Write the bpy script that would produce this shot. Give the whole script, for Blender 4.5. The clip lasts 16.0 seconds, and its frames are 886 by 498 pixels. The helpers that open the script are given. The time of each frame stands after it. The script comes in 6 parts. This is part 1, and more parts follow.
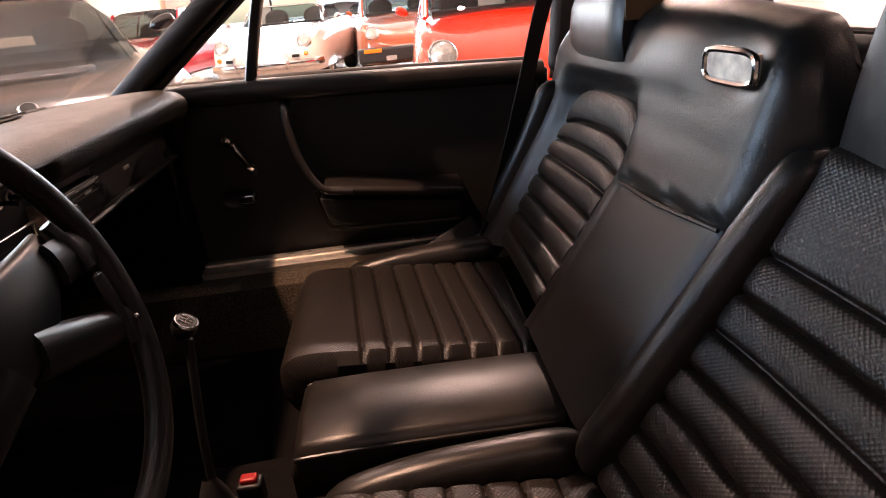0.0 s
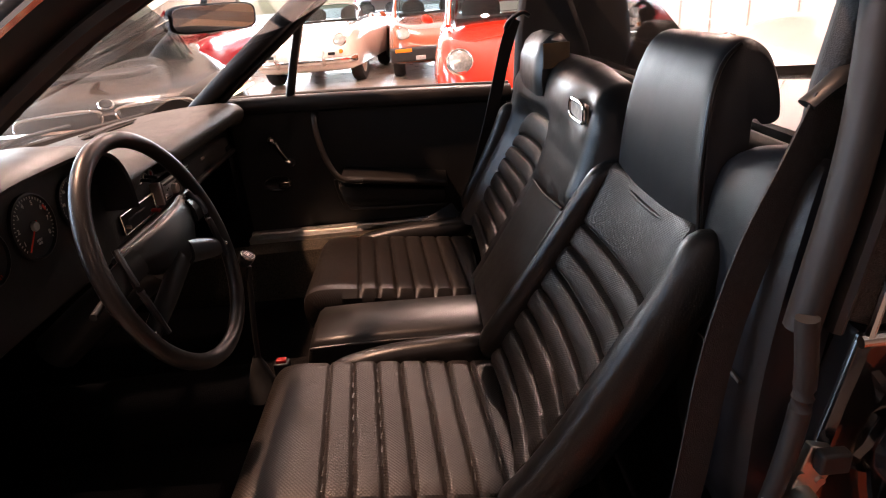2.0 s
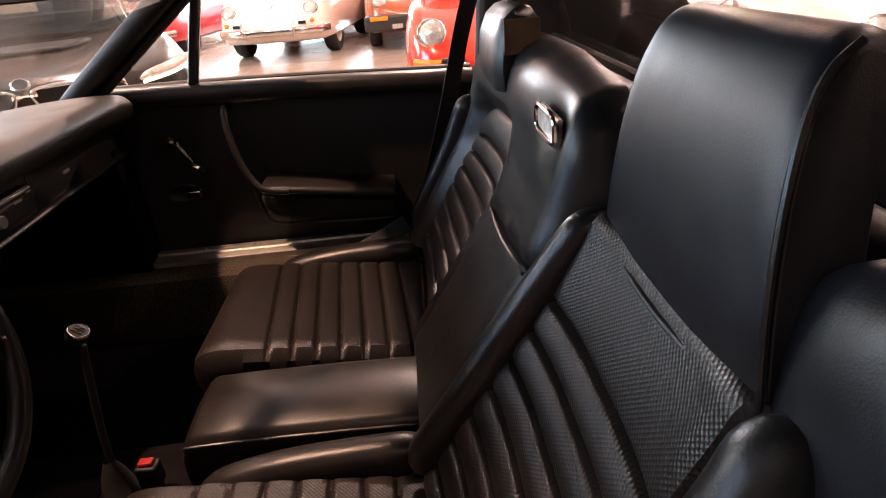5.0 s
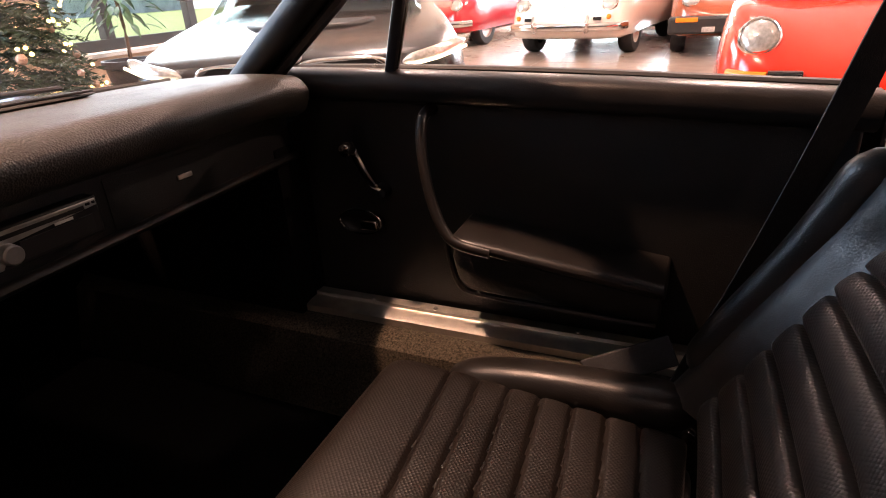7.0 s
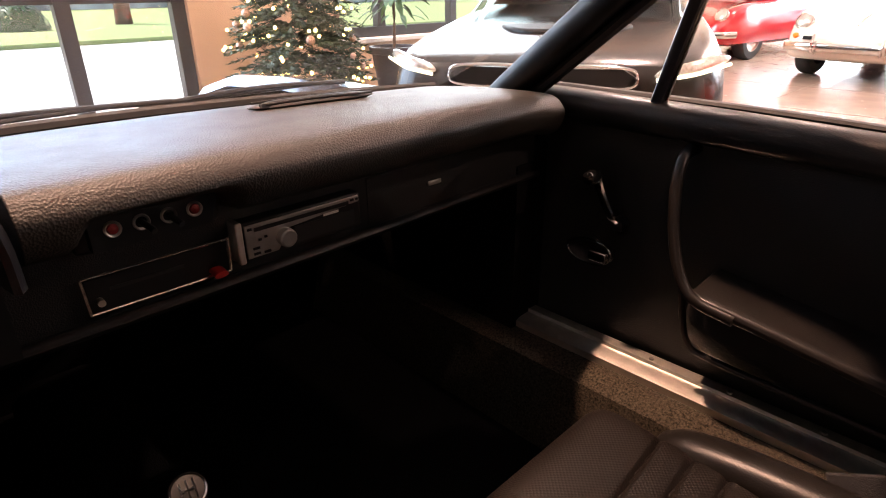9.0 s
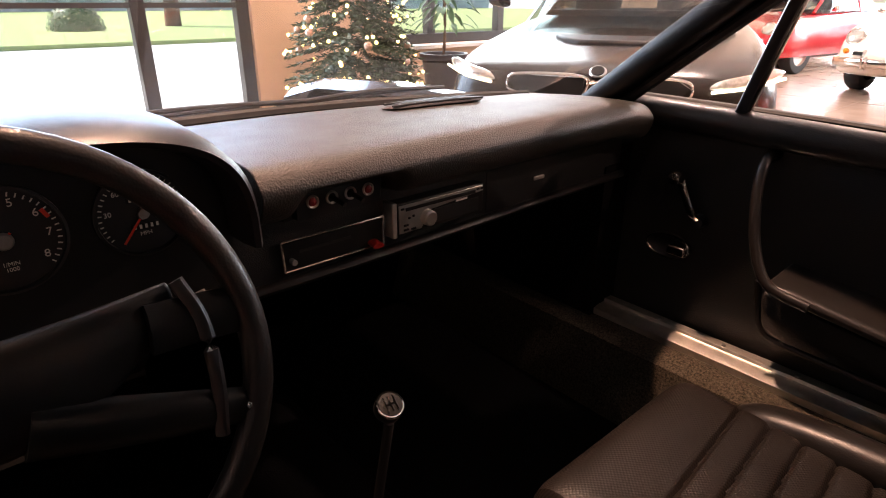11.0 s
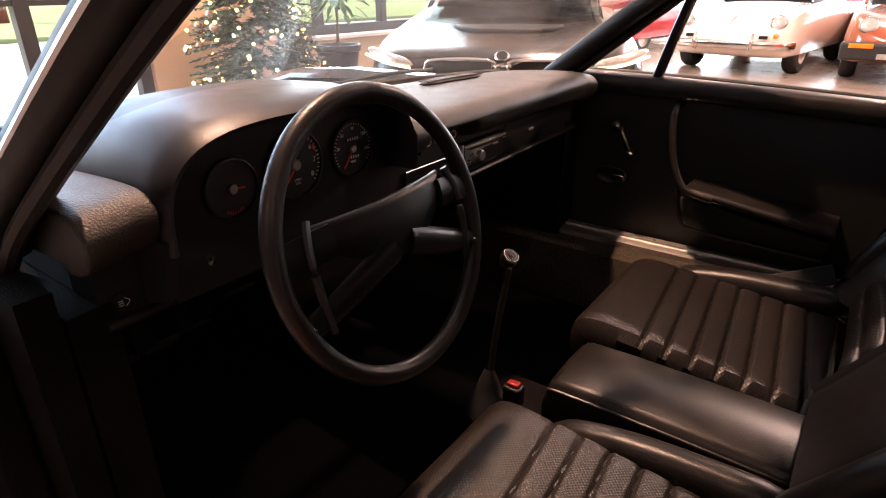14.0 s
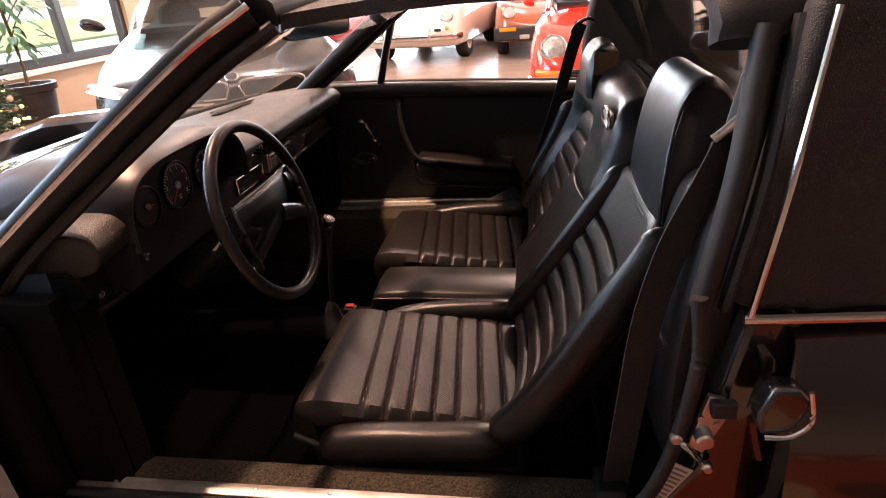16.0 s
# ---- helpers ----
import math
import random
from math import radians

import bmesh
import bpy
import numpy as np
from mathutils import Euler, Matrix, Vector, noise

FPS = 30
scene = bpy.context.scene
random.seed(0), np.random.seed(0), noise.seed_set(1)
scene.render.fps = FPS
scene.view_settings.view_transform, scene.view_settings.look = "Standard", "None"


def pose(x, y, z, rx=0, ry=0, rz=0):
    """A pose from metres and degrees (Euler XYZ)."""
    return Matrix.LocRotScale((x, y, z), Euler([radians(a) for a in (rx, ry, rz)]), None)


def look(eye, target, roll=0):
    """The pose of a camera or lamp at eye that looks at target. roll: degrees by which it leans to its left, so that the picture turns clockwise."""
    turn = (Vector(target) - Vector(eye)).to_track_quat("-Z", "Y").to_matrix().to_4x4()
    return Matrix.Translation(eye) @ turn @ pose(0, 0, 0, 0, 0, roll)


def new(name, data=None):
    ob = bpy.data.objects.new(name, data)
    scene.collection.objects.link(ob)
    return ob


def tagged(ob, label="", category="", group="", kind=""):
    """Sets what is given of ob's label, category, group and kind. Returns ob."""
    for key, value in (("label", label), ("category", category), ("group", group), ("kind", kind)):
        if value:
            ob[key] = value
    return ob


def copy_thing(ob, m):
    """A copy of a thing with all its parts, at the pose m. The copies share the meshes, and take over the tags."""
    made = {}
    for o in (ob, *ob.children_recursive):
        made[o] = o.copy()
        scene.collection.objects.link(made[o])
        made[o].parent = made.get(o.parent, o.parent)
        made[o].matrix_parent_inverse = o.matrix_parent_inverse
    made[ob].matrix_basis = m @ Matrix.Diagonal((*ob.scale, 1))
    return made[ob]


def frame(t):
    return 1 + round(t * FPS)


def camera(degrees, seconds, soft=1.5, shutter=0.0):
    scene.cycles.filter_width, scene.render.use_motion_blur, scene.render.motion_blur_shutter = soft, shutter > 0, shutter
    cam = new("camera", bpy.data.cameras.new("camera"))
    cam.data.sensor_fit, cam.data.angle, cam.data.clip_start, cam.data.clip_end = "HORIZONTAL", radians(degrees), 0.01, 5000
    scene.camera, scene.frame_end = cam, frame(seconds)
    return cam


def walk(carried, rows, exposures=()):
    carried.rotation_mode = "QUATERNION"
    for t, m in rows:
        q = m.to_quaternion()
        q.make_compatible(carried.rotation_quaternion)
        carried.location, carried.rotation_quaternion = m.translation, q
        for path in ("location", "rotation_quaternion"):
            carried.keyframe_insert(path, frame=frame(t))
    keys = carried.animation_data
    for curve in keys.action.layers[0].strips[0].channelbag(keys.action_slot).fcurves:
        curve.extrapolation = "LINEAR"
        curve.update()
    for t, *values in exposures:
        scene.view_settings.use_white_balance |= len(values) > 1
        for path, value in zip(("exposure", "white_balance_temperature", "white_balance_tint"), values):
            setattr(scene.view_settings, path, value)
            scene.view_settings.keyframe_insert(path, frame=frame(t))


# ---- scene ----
cam = camera(74.0, 16.0, soft=1.1)
PATH = [
    (0, (0.634, -0.78, 0.985), (0.756, 1.059, 0.208), -5.9),
    (0.5, (0.654, -0.901, 1.01), (0.785, 0.937, 0.233), -6.0),
    (1, (0.693, -0.995, 1.044), (0.801, 0.843, 0.263), -5.5),
    (1.5, (0.736, -1.119, 1.083), (0.799, 0.72, 0.299), -4.6),
    (2, (0.743, -1.244, 1.106), (0.762, 0.595, 0.319), -5.1),
    (2.5, (0.725, -1.349, 1.119), (0.816, 0.471, 0.294), -5.3),
    (3, (0.735, -1.395, 1.127), (0.881, 0.419, 0.297), -5.4),
    (5.5, (0.882, -0.64, 1.052), (0.85, 1.154, 0.168), -5.4),
    (6, (0.855, -0.447, 1.013), (0.655, 1.344, 0.147), -5.6),
    (6.5, (0.847, -0.298, 0.994), (0.295, 1.435, 0.161), -5.0),
    (7, (0.817, -0.204, 0.983), (0.058, 1.455, 0.162), -3.6),
    (7.5, (0.79, -0.151, 0.986), (-0.191, 1.394, 0.18), -1.9),
    (8, (0.789, -0.13, 1.007), (-0.425, 1.241, 0.203), -1.2),
    (8.5, (0.767, -0.156, 1.011), (-0.493, 1.175, 0.21), -0.8),
    (9, (0.757, -0.19, 1.018), (-0.556, 1.088, 0.215), -0.7),
    (9.5, (0.748, -0.231, 1.026), (-0.596, 1.018, 0.23), -0.4),
    (12, (0.772, -0.512, 1.038), (-0.617, 0.697, 0.257), 0.4),
    (12.5, (0.769, -0.585, 1.031), (-0.562, 0.676, 0.232), 0.6),
    (13, (0.767, -0.663, 1.03), (-0.481, 0.68, 0.231), 0.1),
    (13.5, (0.781, -0.782, 1.04), (-0.411, 0.61, 0.239), -0.0),
    (14, (0.798, -0.92, 1.07), (-0.275, 0.56, 0.258), -0.3),
    (14.5, (0.787, -1.027, 1.105), (-0.102, 0.562, 0.278), -1.1),
    (15, (0.79, -1.146, 1.116), (0.187, 0.569, 0.283), -2.7),
    (15.5, (0.845, -1.293, 1.155), (0.411, 0.471, 0.319), -4.0),
    (16, (0.874, -1.469, 1.195), (0.571, 0.321, 0.357), -4.3),
]
walk(cam, [(t, look(eye, target, roll)) for t, eye, target, roll in PATH])

# ---- world, sun and large lights ----
world = bpy.data.worlds.new("world")
scene.world = world
world.use_nodes = True
wn = world.node_tree
sky = wn.nodes.new("ShaderNodeTexSky")
sky.sky_type, sky.sun_disc = "NISHITA", False
sky.sun_elevation, sky.sun_rotation = radians(28), radians(250)
wn.links.new(sky.outputs[0], wn.nodes["Background"].inputs[0])
wn.nodes["Background"].inputs[1].default_value = 0.15
sun = new("sun", bpy.data.lights.new("sun", "SUN"))
sun.data.energy, sun.data.angle, sun.data.color = 5.0, radians(12), (1.0, 0.96, 0.9)
sun.matrix_world = look((-22, -14, 30), (0, 0, 0))
scene.view_settings.exposure = 1.05


def area_lamp(name, eye, target, w, h, energy, colour):
    ob = new(name, bpy.data.lights.new(name, "AREA"))
    ob.data.shape, ob.data.size, ob.data.size_y = "RECTANGLE", w, h
    ob.data.energy, ob.data.color = energy, colour
    ob.matrix_world = look(eye, target)
    return ob


# daylight through the tall front glazing and the far windows
area_lamp("window_light_front", (-4.3, 0.2, 1.6), (2, 0.2, 0.9), 3.4, 2.6, 130, (0.50, 0.70, 1.0))
area_lamp("window_light_front_two", (-4.3, 4.9, 1.7), (2, 4.6, 0.6), 2.8, 2.0, 130, (0.85, 0.93, 1.0))
area_lamp("window_light_far", (-0.5, 15.3, 2.0), (-0.3, 6, 0.4), 7.0, 2.4, 620, (0.85, 0.92, 1.0))
# warm ceiling spots of the showroom
WARM = (1.0, 0.67, 0.56)
for lx, ly, en in ((-0.55, 0.25, 105), (1.0, -4.5, 7), (3.1, -1.4, 5), (-1.8, 4.5, 70), (1.2, 4.6, 110), (-1.6, 9.5, 90), (3.4, 6.2, 90), (3.6, 1.2, 28), (-3.0, 1.2, 30), (1.6, 10.0, 60)):
    lamp = new("ceiling_lamp", bpy.data.lights.new("ceiling_lamp", "AREA"))
    lamp.data.shape, lamp.data.size, lamp.data.energy, lamp.data.color = "DISK", 0.14, en, (1.0, 0.57, 0.39) if en == 105 else WARM
    lamp.matrix_world = look((lx, ly, 3.55), (lx, ly + 0.01, 0))


# ---- materials ----
def material(name, colour, rough=0.5, metal=0.0, var=0.15, scale=8.0, bump=0.0, bump_scale=120.0, coat=0.0, spec=0.5, rough_var=0.1, pattern=None, tip=0):
    m = bpy.data.materials.new(name)
    m.use_nodes = True
    nt = m.node_tree
    b = nt.nodes["Principled BSDF"]
    b.inputs["Roughness"].default_value, b.inputs["Metallic"].default_value = rough, metal
    b.inputs["Coat Weight"].default_value = coat
    b.inputs["Coat Roughness"].default_value = 0.04
    b.inputs["Specular IOR Level"].default_value = spec
    tc = nt.nodes.new("ShaderNodeTexCoord")
    n1 = nt.nodes.new("ShaderNodeTexNoise")
    n1.inputs["Scale"].default_value, n1.inputs["Detail"].default_value = scale, 8
    nt.links.new(tc.outputs["Object"], n1.inputs["Vector"])
    ramp = nt.nodes.new("ShaderNodeValToRGB")
    ramp.color_ramp.elements[0].position, ramp.color_ramp.elements[1].position = 0.3, 0.7
    ramp.color_ramp.elements[0].color = (*[c * (1 - var) for c in colour], 1)
    ramp.color_ramp.elements[1].color = (*[min(1, c * (1 + var)) for c in colour], 1)
    nt.links.new(n1.outputs[0], ramp.inputs[0])
    nt.links.new(ramp.outputs[0], b.inputs["Base Color"])
    if rough_var:
        mr = nt.nodes.new("ShaderNodeMapRange")
        mr.inputs[3].default_value, mr.inputs[4].default_value = max(0.02, rough - rough_var), min(1, rough + rough_var)
        n3 = nt.nodes.new("ShaderNodeTexNoise")
        n3.inputs["Scale"].default_value, n3.inputs["Detail"].default_value = scale * 2.7, 6
        nt.links.new(tc.outputs["Object"], n3.inputs["Vector"])
        nt.links.new(n3.outputs[0], mr.inputs[0])
        nt.links.new(mr.outputs[0], b.inputs["Roughness"])
    if bump:
        bp = nt.nodes.new("ShaderNodeBump")
        bp.inputs["Strength"].default_value, bp.inputs["Distance"].default_value = bump, 0.002
        if pattern == "weave":
            # rows of small raised dots, offset like a basket weave
            n2 = nt.nodes.new("ShaderNodeTexVoronoi")
            n2.voronoi_dimensions = "2D"
            n2.inputs["Scale"].default_value, n2.inputs["Randomness"].default_value = bump_scale, 0.0
            mp = nt.nodes.new("ShaderNodeMapping")
            mp.inputs["Rotation"].default_value = (0, radians(tip), 0)
            rot = nt.nodes.new("ShaderNodeMapping")
            rot.inputs["Rotation"].default_value = (0, 0, radians(45))
            nt.links.new(tc.outputs["Object"], mp.inputs["Vector"])
            nt.links.new(mp.outputs[0], rot.inputs["Vector"])
            nt.links.new(rot.outputs[0], n2.inputs["Vector"])
            out = n2.outputs["Distance"]
        elif pattern == "cell":
            n2 = nt.nodes.new("ShaderNodeTexVoronoi")
            n2.inputs["Scale"].default_value = bump_scale
            out = n2.outputs["Distance"]
        else:
            n2 = nt.nodes.new("ShaderNodeTexNoise")
            n2.inputs["Scale"].default_value, n2.inputs["Detail"].default_value = bump_scale, 4
            out = n2.outputs[0]
        if pattern != "weave":
            nt.links.new(tc.outputs["Object"], n2.inputs["Vector"])
        nt.links.new(out, bp.inputs["Height"])
        nt.links.new(bp.outputs[0], b.inputs["Normal"])
    return m


def glow(name, colour, strength):
    m = bpy.data.materials.new(name)
    m.use_nodes = True
    b = m.node_tree.nodes["Principled BSDF"]
    b.inputs["Base Color"].default_value = (*colour, 1)
    b.inputs["Emission Color"].default_value = (*colour, 1)
    b.inputs["Emission Strength"].default_value = strength
    return m


def glass(name, tint=(1, 1, 1), rough=0.0, gloss=0.7):
    """Thin pane: clear, with more gloss at grazing angles."""
    m = bpy.data.materials.new(name)
    m.use_nodes = True
    nt = m.node_tree
    nt.nodes.remove(nt.nodes["Principled BSDF"])
    t = nt.nodes.new("ShaderNodeBsdfTransparent")
    g = nt.nodes.new("ShaderNodeBsdfGlossy")
    mix = nt.nodes.new("ShaderNodeMixShader")
    f = nt.nodes.new("ShaderNodeLayerWeight")
    pw = nt.nodes.new("ShaderNodeMath")
    ma = nt.nodes.new("ShaderNodeMath")
    pw.operation, ma.operation = "POWER", "MULTIPLY_ADD"
    pw.inputs[1].default_value = 4.0
    ma.inputs[1].default_value, ma.inputs[2].default_value = gloss, 0.05
    t.inputs[0].default_value = (*tint, 1)
    g.inputs["Roughness"].default_value = rough
    f.inputs[0].default_value = 0.5
    nt.links.new(f.outputs["Facing"], pw.inputs[0])
    nt.links.new(pw.outputs[0], ma.inputs[0])
    nt.links.new(ma.outputs[0], mix.inputs[0])
    nt.links.new(t.outputs[0], mix.inputs[1])
    nt.links.new(g.outputs[0], mix.inputs[2])
    nt.links.new(mix.outputs[0], nt.nodes["Material Output"].inputs[0])
    return m


LEATHER = material("black_leather", (0.012, 0.0105, 0.0095), 0.34, var=0.3, scale=14, bump=0.10, bump_scale=420, rough_var=0.1, pattern="cell", spec=0.4)
WEAVE = material("black_basket_weave_vinyl", (0.013, 0.0105, 0.009), 0.38, var=0.25, scale=10, bump=0.38, bump_scale=230, rough_var=0.08, pattern="weave", spec=0.38)
WEAVEB = material("black_basket_weave_vinyl_upright", (0.013, 0.0105, 0.009), 0.38, var=0.25, scale=10, bump=0.38, bump_scale=230, rough_var=0.08, pattern="weave", tip=60, spec=0.38)
STITCH = material("piping_vinyl", (0.05, 0.045, 0.04), 0.45, var=0.2)
HEAD = material("smooth_black_leather", (0.010, 0.010, 0.012), 0.38, var=0.3, scale=9, bump=0.07, bump_scale=600, rough_var=0.12, spec=0.4, pattern="cell")
DOORV = material("black_door_vinyl", (0.0045, 0.0042, 0.004), 0.55, var=0.3, scale=6, bump=0.3, bump_scale=600, pattern="cell")
DASHV = material("black_dash_vinyl", (0.019, 0.016, 0.012), 0.5, var=0.3, scale=7, bump=0.4, bump_scale=380, pattern="cell")
HUBPAD = material("matt_black_horn_pad", (0.006, 0.006, 0.006), 0.33, var=0.3, scale=16, bump=0.05, bump_scale=500, spec=0.2, rough_var=0.08)
PLASTIC = material("black_plastic", (0.007, 0.007, 0.007), 0.45, var=0.2, scale=20, spec=0.35)
RUBBER = material("black_rubber", (0.012, 0.012, 0.012), 0.6, var=0.3, scale=20)
# near black: the shade of the footwell is put into this carpet's colour
SHADECARPET = material("shaded_loop_carpet", (0.004, 0.0032, 0.003), 0.95, var=0.6, scale=240, bump=1.0, bump_scale=420, spec=0.1)
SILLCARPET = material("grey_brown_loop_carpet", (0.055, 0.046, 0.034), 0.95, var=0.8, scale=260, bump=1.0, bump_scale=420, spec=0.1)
CHROME = material("chrome", (0.75, 0.74, 0.72), 0.12, 1.0, var=0.05, rough_var=0.05)
ALU = material("brushed_aluminium", (0.72, 0.69, 0.64), 0.45, 1.0, var=0.12, scale=40, bump=0.1, bump_scale=200)
STEEL = material("zinc_plated_steel", (0.55, 0.55, 0.53), 0.35, 1.0, var=0.2, scale=30)
PAINTBLACK = material("black_car_paint", (0.010, 0.008, 0.008), 0.22, var=0.2, coat=1.0, rough_var=0.05)
SATIN = material("satin_black_paint", (0.012, 0.012, 0.014), 0.35, var=0.3, rough_var=0.08)
VINYLROOF = material("grained_black_vinyl", (0.022, 0.019, 0.017), 0.6, var=0.25, scale=12, bump=0.7, bump_scale=520, pattern="cell")
WEBBING = material("black_belt_webbing", (0.02, 0.02, 0.022), 0.7, var=0.3, scale=160, bump=0.6, bump_scale=600)
FACE = material("gauge_face", (0.012, 0.013, 0.014), 0.4, var=0.2)
WHITEPRINT = material("white_print", (0.75, 0.75, 0.70), 0.5, var=0.05)
REDPAINT = material("orange_red_needle", (0.75, 0.05, 0.02), 0.4, var=0.05)
REDPLASTIC = material("red_plastic", (0.30, 0.010, 0.010), 0.35, var=0.1)
GLASS = glass("clear_glass")
LENS = material("headlamp_lens", (0.62, 0.62, 0.58), 0.12, 0.55, var=0.25, scale=60, bump=0.5, bump_scale=90)
MIRROR = material("mirror_silver", (0.86, 0.85, 0.83), 0.02, 1.0, var=0.0, rough_var=0.0)


# ---- mesh helpers ----
def part(name, bm, mat, parent=None, label="", smooth=40, bevel=0.0, sub=0):
    me = bpy.data.meshes.new(name)
    bmesh.ops.recalc_face_normals(bm, faces=bm.faces)
    bm.to_mesh(me)
    bm.free()
    me.materials.append(mat)
    if smooth:
        for p in me.polygons:
            p.use_smooth = True
        me.set_sharp_from_angle(angle=radians(smooth))
    ob = new(name, me)
    if parent is not None:
        ob.parent = parent
    if bevel:
        md = ob.modifiers.new("bevel", "BEVEL")
        md.width, md.segments, md.limit_method, md.angle_limit = bevel, 3, "ANGLE", radians(35)
    if sub:
        md = ob.modifiers.new("sub", "SUBSURF")
        md.levels = md.render_levels = sub
    if label:
        tagged(ob, label)
    return ob


def thing(name, label, category, at=(0, 0, 0), group="", kind=""):
    ob = new(name)
    ob.location = at
    ob.empty_display_size = 0.1
    return tagged(ob, label, category, group, kind)


def box(x0, x1, y0, y1, z0, z1, bm=None):
    bm = bm or bmesh.new()
    v = [bm.verts.new((x, y, z)) for x in (x0, x1) for y in (y0, y1) for z in (z0, z1)]
    for f in ((0, 1, 3, 2), (4, 6, 7, 5), (0, 4, 5, 1), (2, 3, 7, 6), (0, 2, 6, 4), (1, 5, 7, 3)):
        bm.faces.new([v[i] for i in f])
    return bm


def skin(rings, closed=True, caps=True, bm=None):
    """Faces between rings of points; rings are closed loops or open rows."""
    bm = bm or bmesh.new()
    vs = [[bm.verts.new(p) for p in r] for r in rings]
    n = len(vs[0])
    for a, b in zip(vs, vs[1:]):
        for i in range(n if closed else n - 1):
            j = (i + 1) % n
            bm.faces.new((a[i], a[j], b[j], b[i]))
    if caps and closed:
        bm.faces.new(vs[0])
        bm.faces.new(vs[-1][::-1])
    return bm


def smooth_path(pts, n=24):
    """Catmull-Rom through the points."""
    pts = [Vector(p) for p in pts]
    ext = [2 * pts[0] - pts[1]] + pts + [2 * pts[-1] - pts[-2]]
    out = []
    segs = len(pts) - 1
    for k in range(n + 1):
        u = k / n * segs
        i = min(int(u), segs - 1)
        t = u - i
        a, b, c, d = ext[i:i + 4]
        out.append(0.5 * ((2 * b) + (c - a) * t + (2 * a - 5 * b + 4 * c - d) * t * t + (3 * b - a - 3 * c + d) * t ** 3))
    return out


def tube(pts, ra, rb=None, n=24, seg=14, up=(0, 0, 1), taper=None, bm=None, round_ends=False, power=2.0):
    """Ellipse swept along a smooth path. ra: across, rb: along 'up'."""
    rb = rb or ra
    path = smooth_path(pts, n) if len(pts) > 2 or n else [Vector(p) for p in pts]
    rings = []
    for k, p in enumerate(path):
        d = (path[min(k + 1, len(path) - 1)] - path[max(k - 1, 0)]).normalized()
        side = d.cross(Vector(up)).normalized()
        vert = side.cross(d).normalized()
        s = taper(k / (len(path) - 1)) if taper else 1.0
        if round_ends:
            e = min(k, len(path) - 1 - k) / 4
            if e < 1:
                s *= max(0.15, math.sqrt(max(0, 1 - (1 - e) ** 2)))
        ring = []
        for i in range(seg):
            a = 2 * math.pi * i / seg
            ca, sa = math.cos(a), math.sin(a)
            ca = math.copysign(abs(ca) ** (2 / power), ca)
            sa = math.copysign(abs(sa) ** (2 / power), sa)
            ring.append(p + side * ca * ra * s + vert * sa * rb * s)
        rings.append(ring)
    return skin(rings, bm=bm)


def disc(radius, depth, seg=32, bm=None, m=Matrix(), bev=0.0):
    """A round plate with its axis along z, from 0 to depth."""
    bm = bm or bmesh.new()
    prof = [(radius, 0), (radius, depth - bev), (radius - bev, depth)] if bev else [(radius, 0), (radius, depth)]
    return skin([[m @ Vector((r * math.cos(2 * math.pi * i / seg), r * math.sin(2 * math.pi * i / seg), z)) for i in range(seg)] for r, z in prof], bm=bm)


def lathe(prof, seg=32, m=Matrix(), bm=None, caps=False):
    return skin([[m @ Vector((r * math.cos(2 * math.pi * i / seg), r * math.sin(2 * math.pi * i / seg), z)) for i in range(seg)] for r, z in prof], bm=bm, caps=caps)


def prism(outline, axis, a, b, bm=None):
    """A flat outline pushed along an axis from a to b. Outline in the two other axes, in order."""
    def p(q, t):
        c = list(q)
        c.insert("xyz".index(axis), t)
        return c
    return skin([[p(q, a) for q in outline], [p(q, b) for q in outline]], bm=bm)


def pad(profile, y0, y1, grooves=(), depth=0.010, crown=0.008, edge=0.03, thick=0.05, hollow=0.0, nu=150, nv=24, slant=0.0, bow=0.0):
    """An upholstered pad: a profile in x and z swept across y, with sewn grooves at arc lengths along the profile."""
    path = smooth_path([(x, 0, z) for x, z in profile], nu)
    lens = [0.0]
    for a, b in zip(path, path[1:]):
        lens.append(lens[-1] + (b - a).length)
    total = lens[-1]
    g = [0.0, *grooves, total]
    top, under = [], []
    for k, p in enumerate(path):
        d = (path[min(k + 1, nu)] - path[max(k - 1, 0)]).normalized()
        nrm = Vector((-d.z, 0, d.x))
        if nrm.z < 0 and abs(nrm.z) > abs(nrm.x):
            nrm = -nrm
        row, low = [], []
        for i in range(nv + 1):
            v = -1 + 2 * i / nv
            s = lens[k] + slant * v + bow * (v * v - 0.5)
            h = 0.0
            for q in grooves:
                h -= depth * math.exp(-((s - q) / 0.0035) ** 2)
            for a, b in zip(g, g[1:]):
                if a <= s <= b and grooves:
                    h += crown * max(0.0, math.sin(math.pi * (s - a) / (b - a))) ** 0.6
            ev = min(1, (1 - abs(v)) * (y1 - y0) / 2 / edge)
            h *= ev ** 0.5
            h -= 0.02 * (1 - math.sqrt(max(0, 1 - (1 - ev) ** 2)))
            h += hollow * abs(v) ** 3
            es = min(1, min(lens[k], total - lens[k]) / 0.02)
            h -= 0.01 * (1 - math.sqrt(max(0, 1 - (1 - es) ** 2)))
            y = (y0 + y1) / 2 + v * (y1 - y0) / 2
            q = p + nrm * h
            row.append((q.x, y, q.z))
            q = p - nrm * thick
            low.append((q.x, y, q.z))
        top.append(row)
        under.append(low)
    rings = [t + u[::-1] for t, u in zip(top, under)]
    return skin(rings)


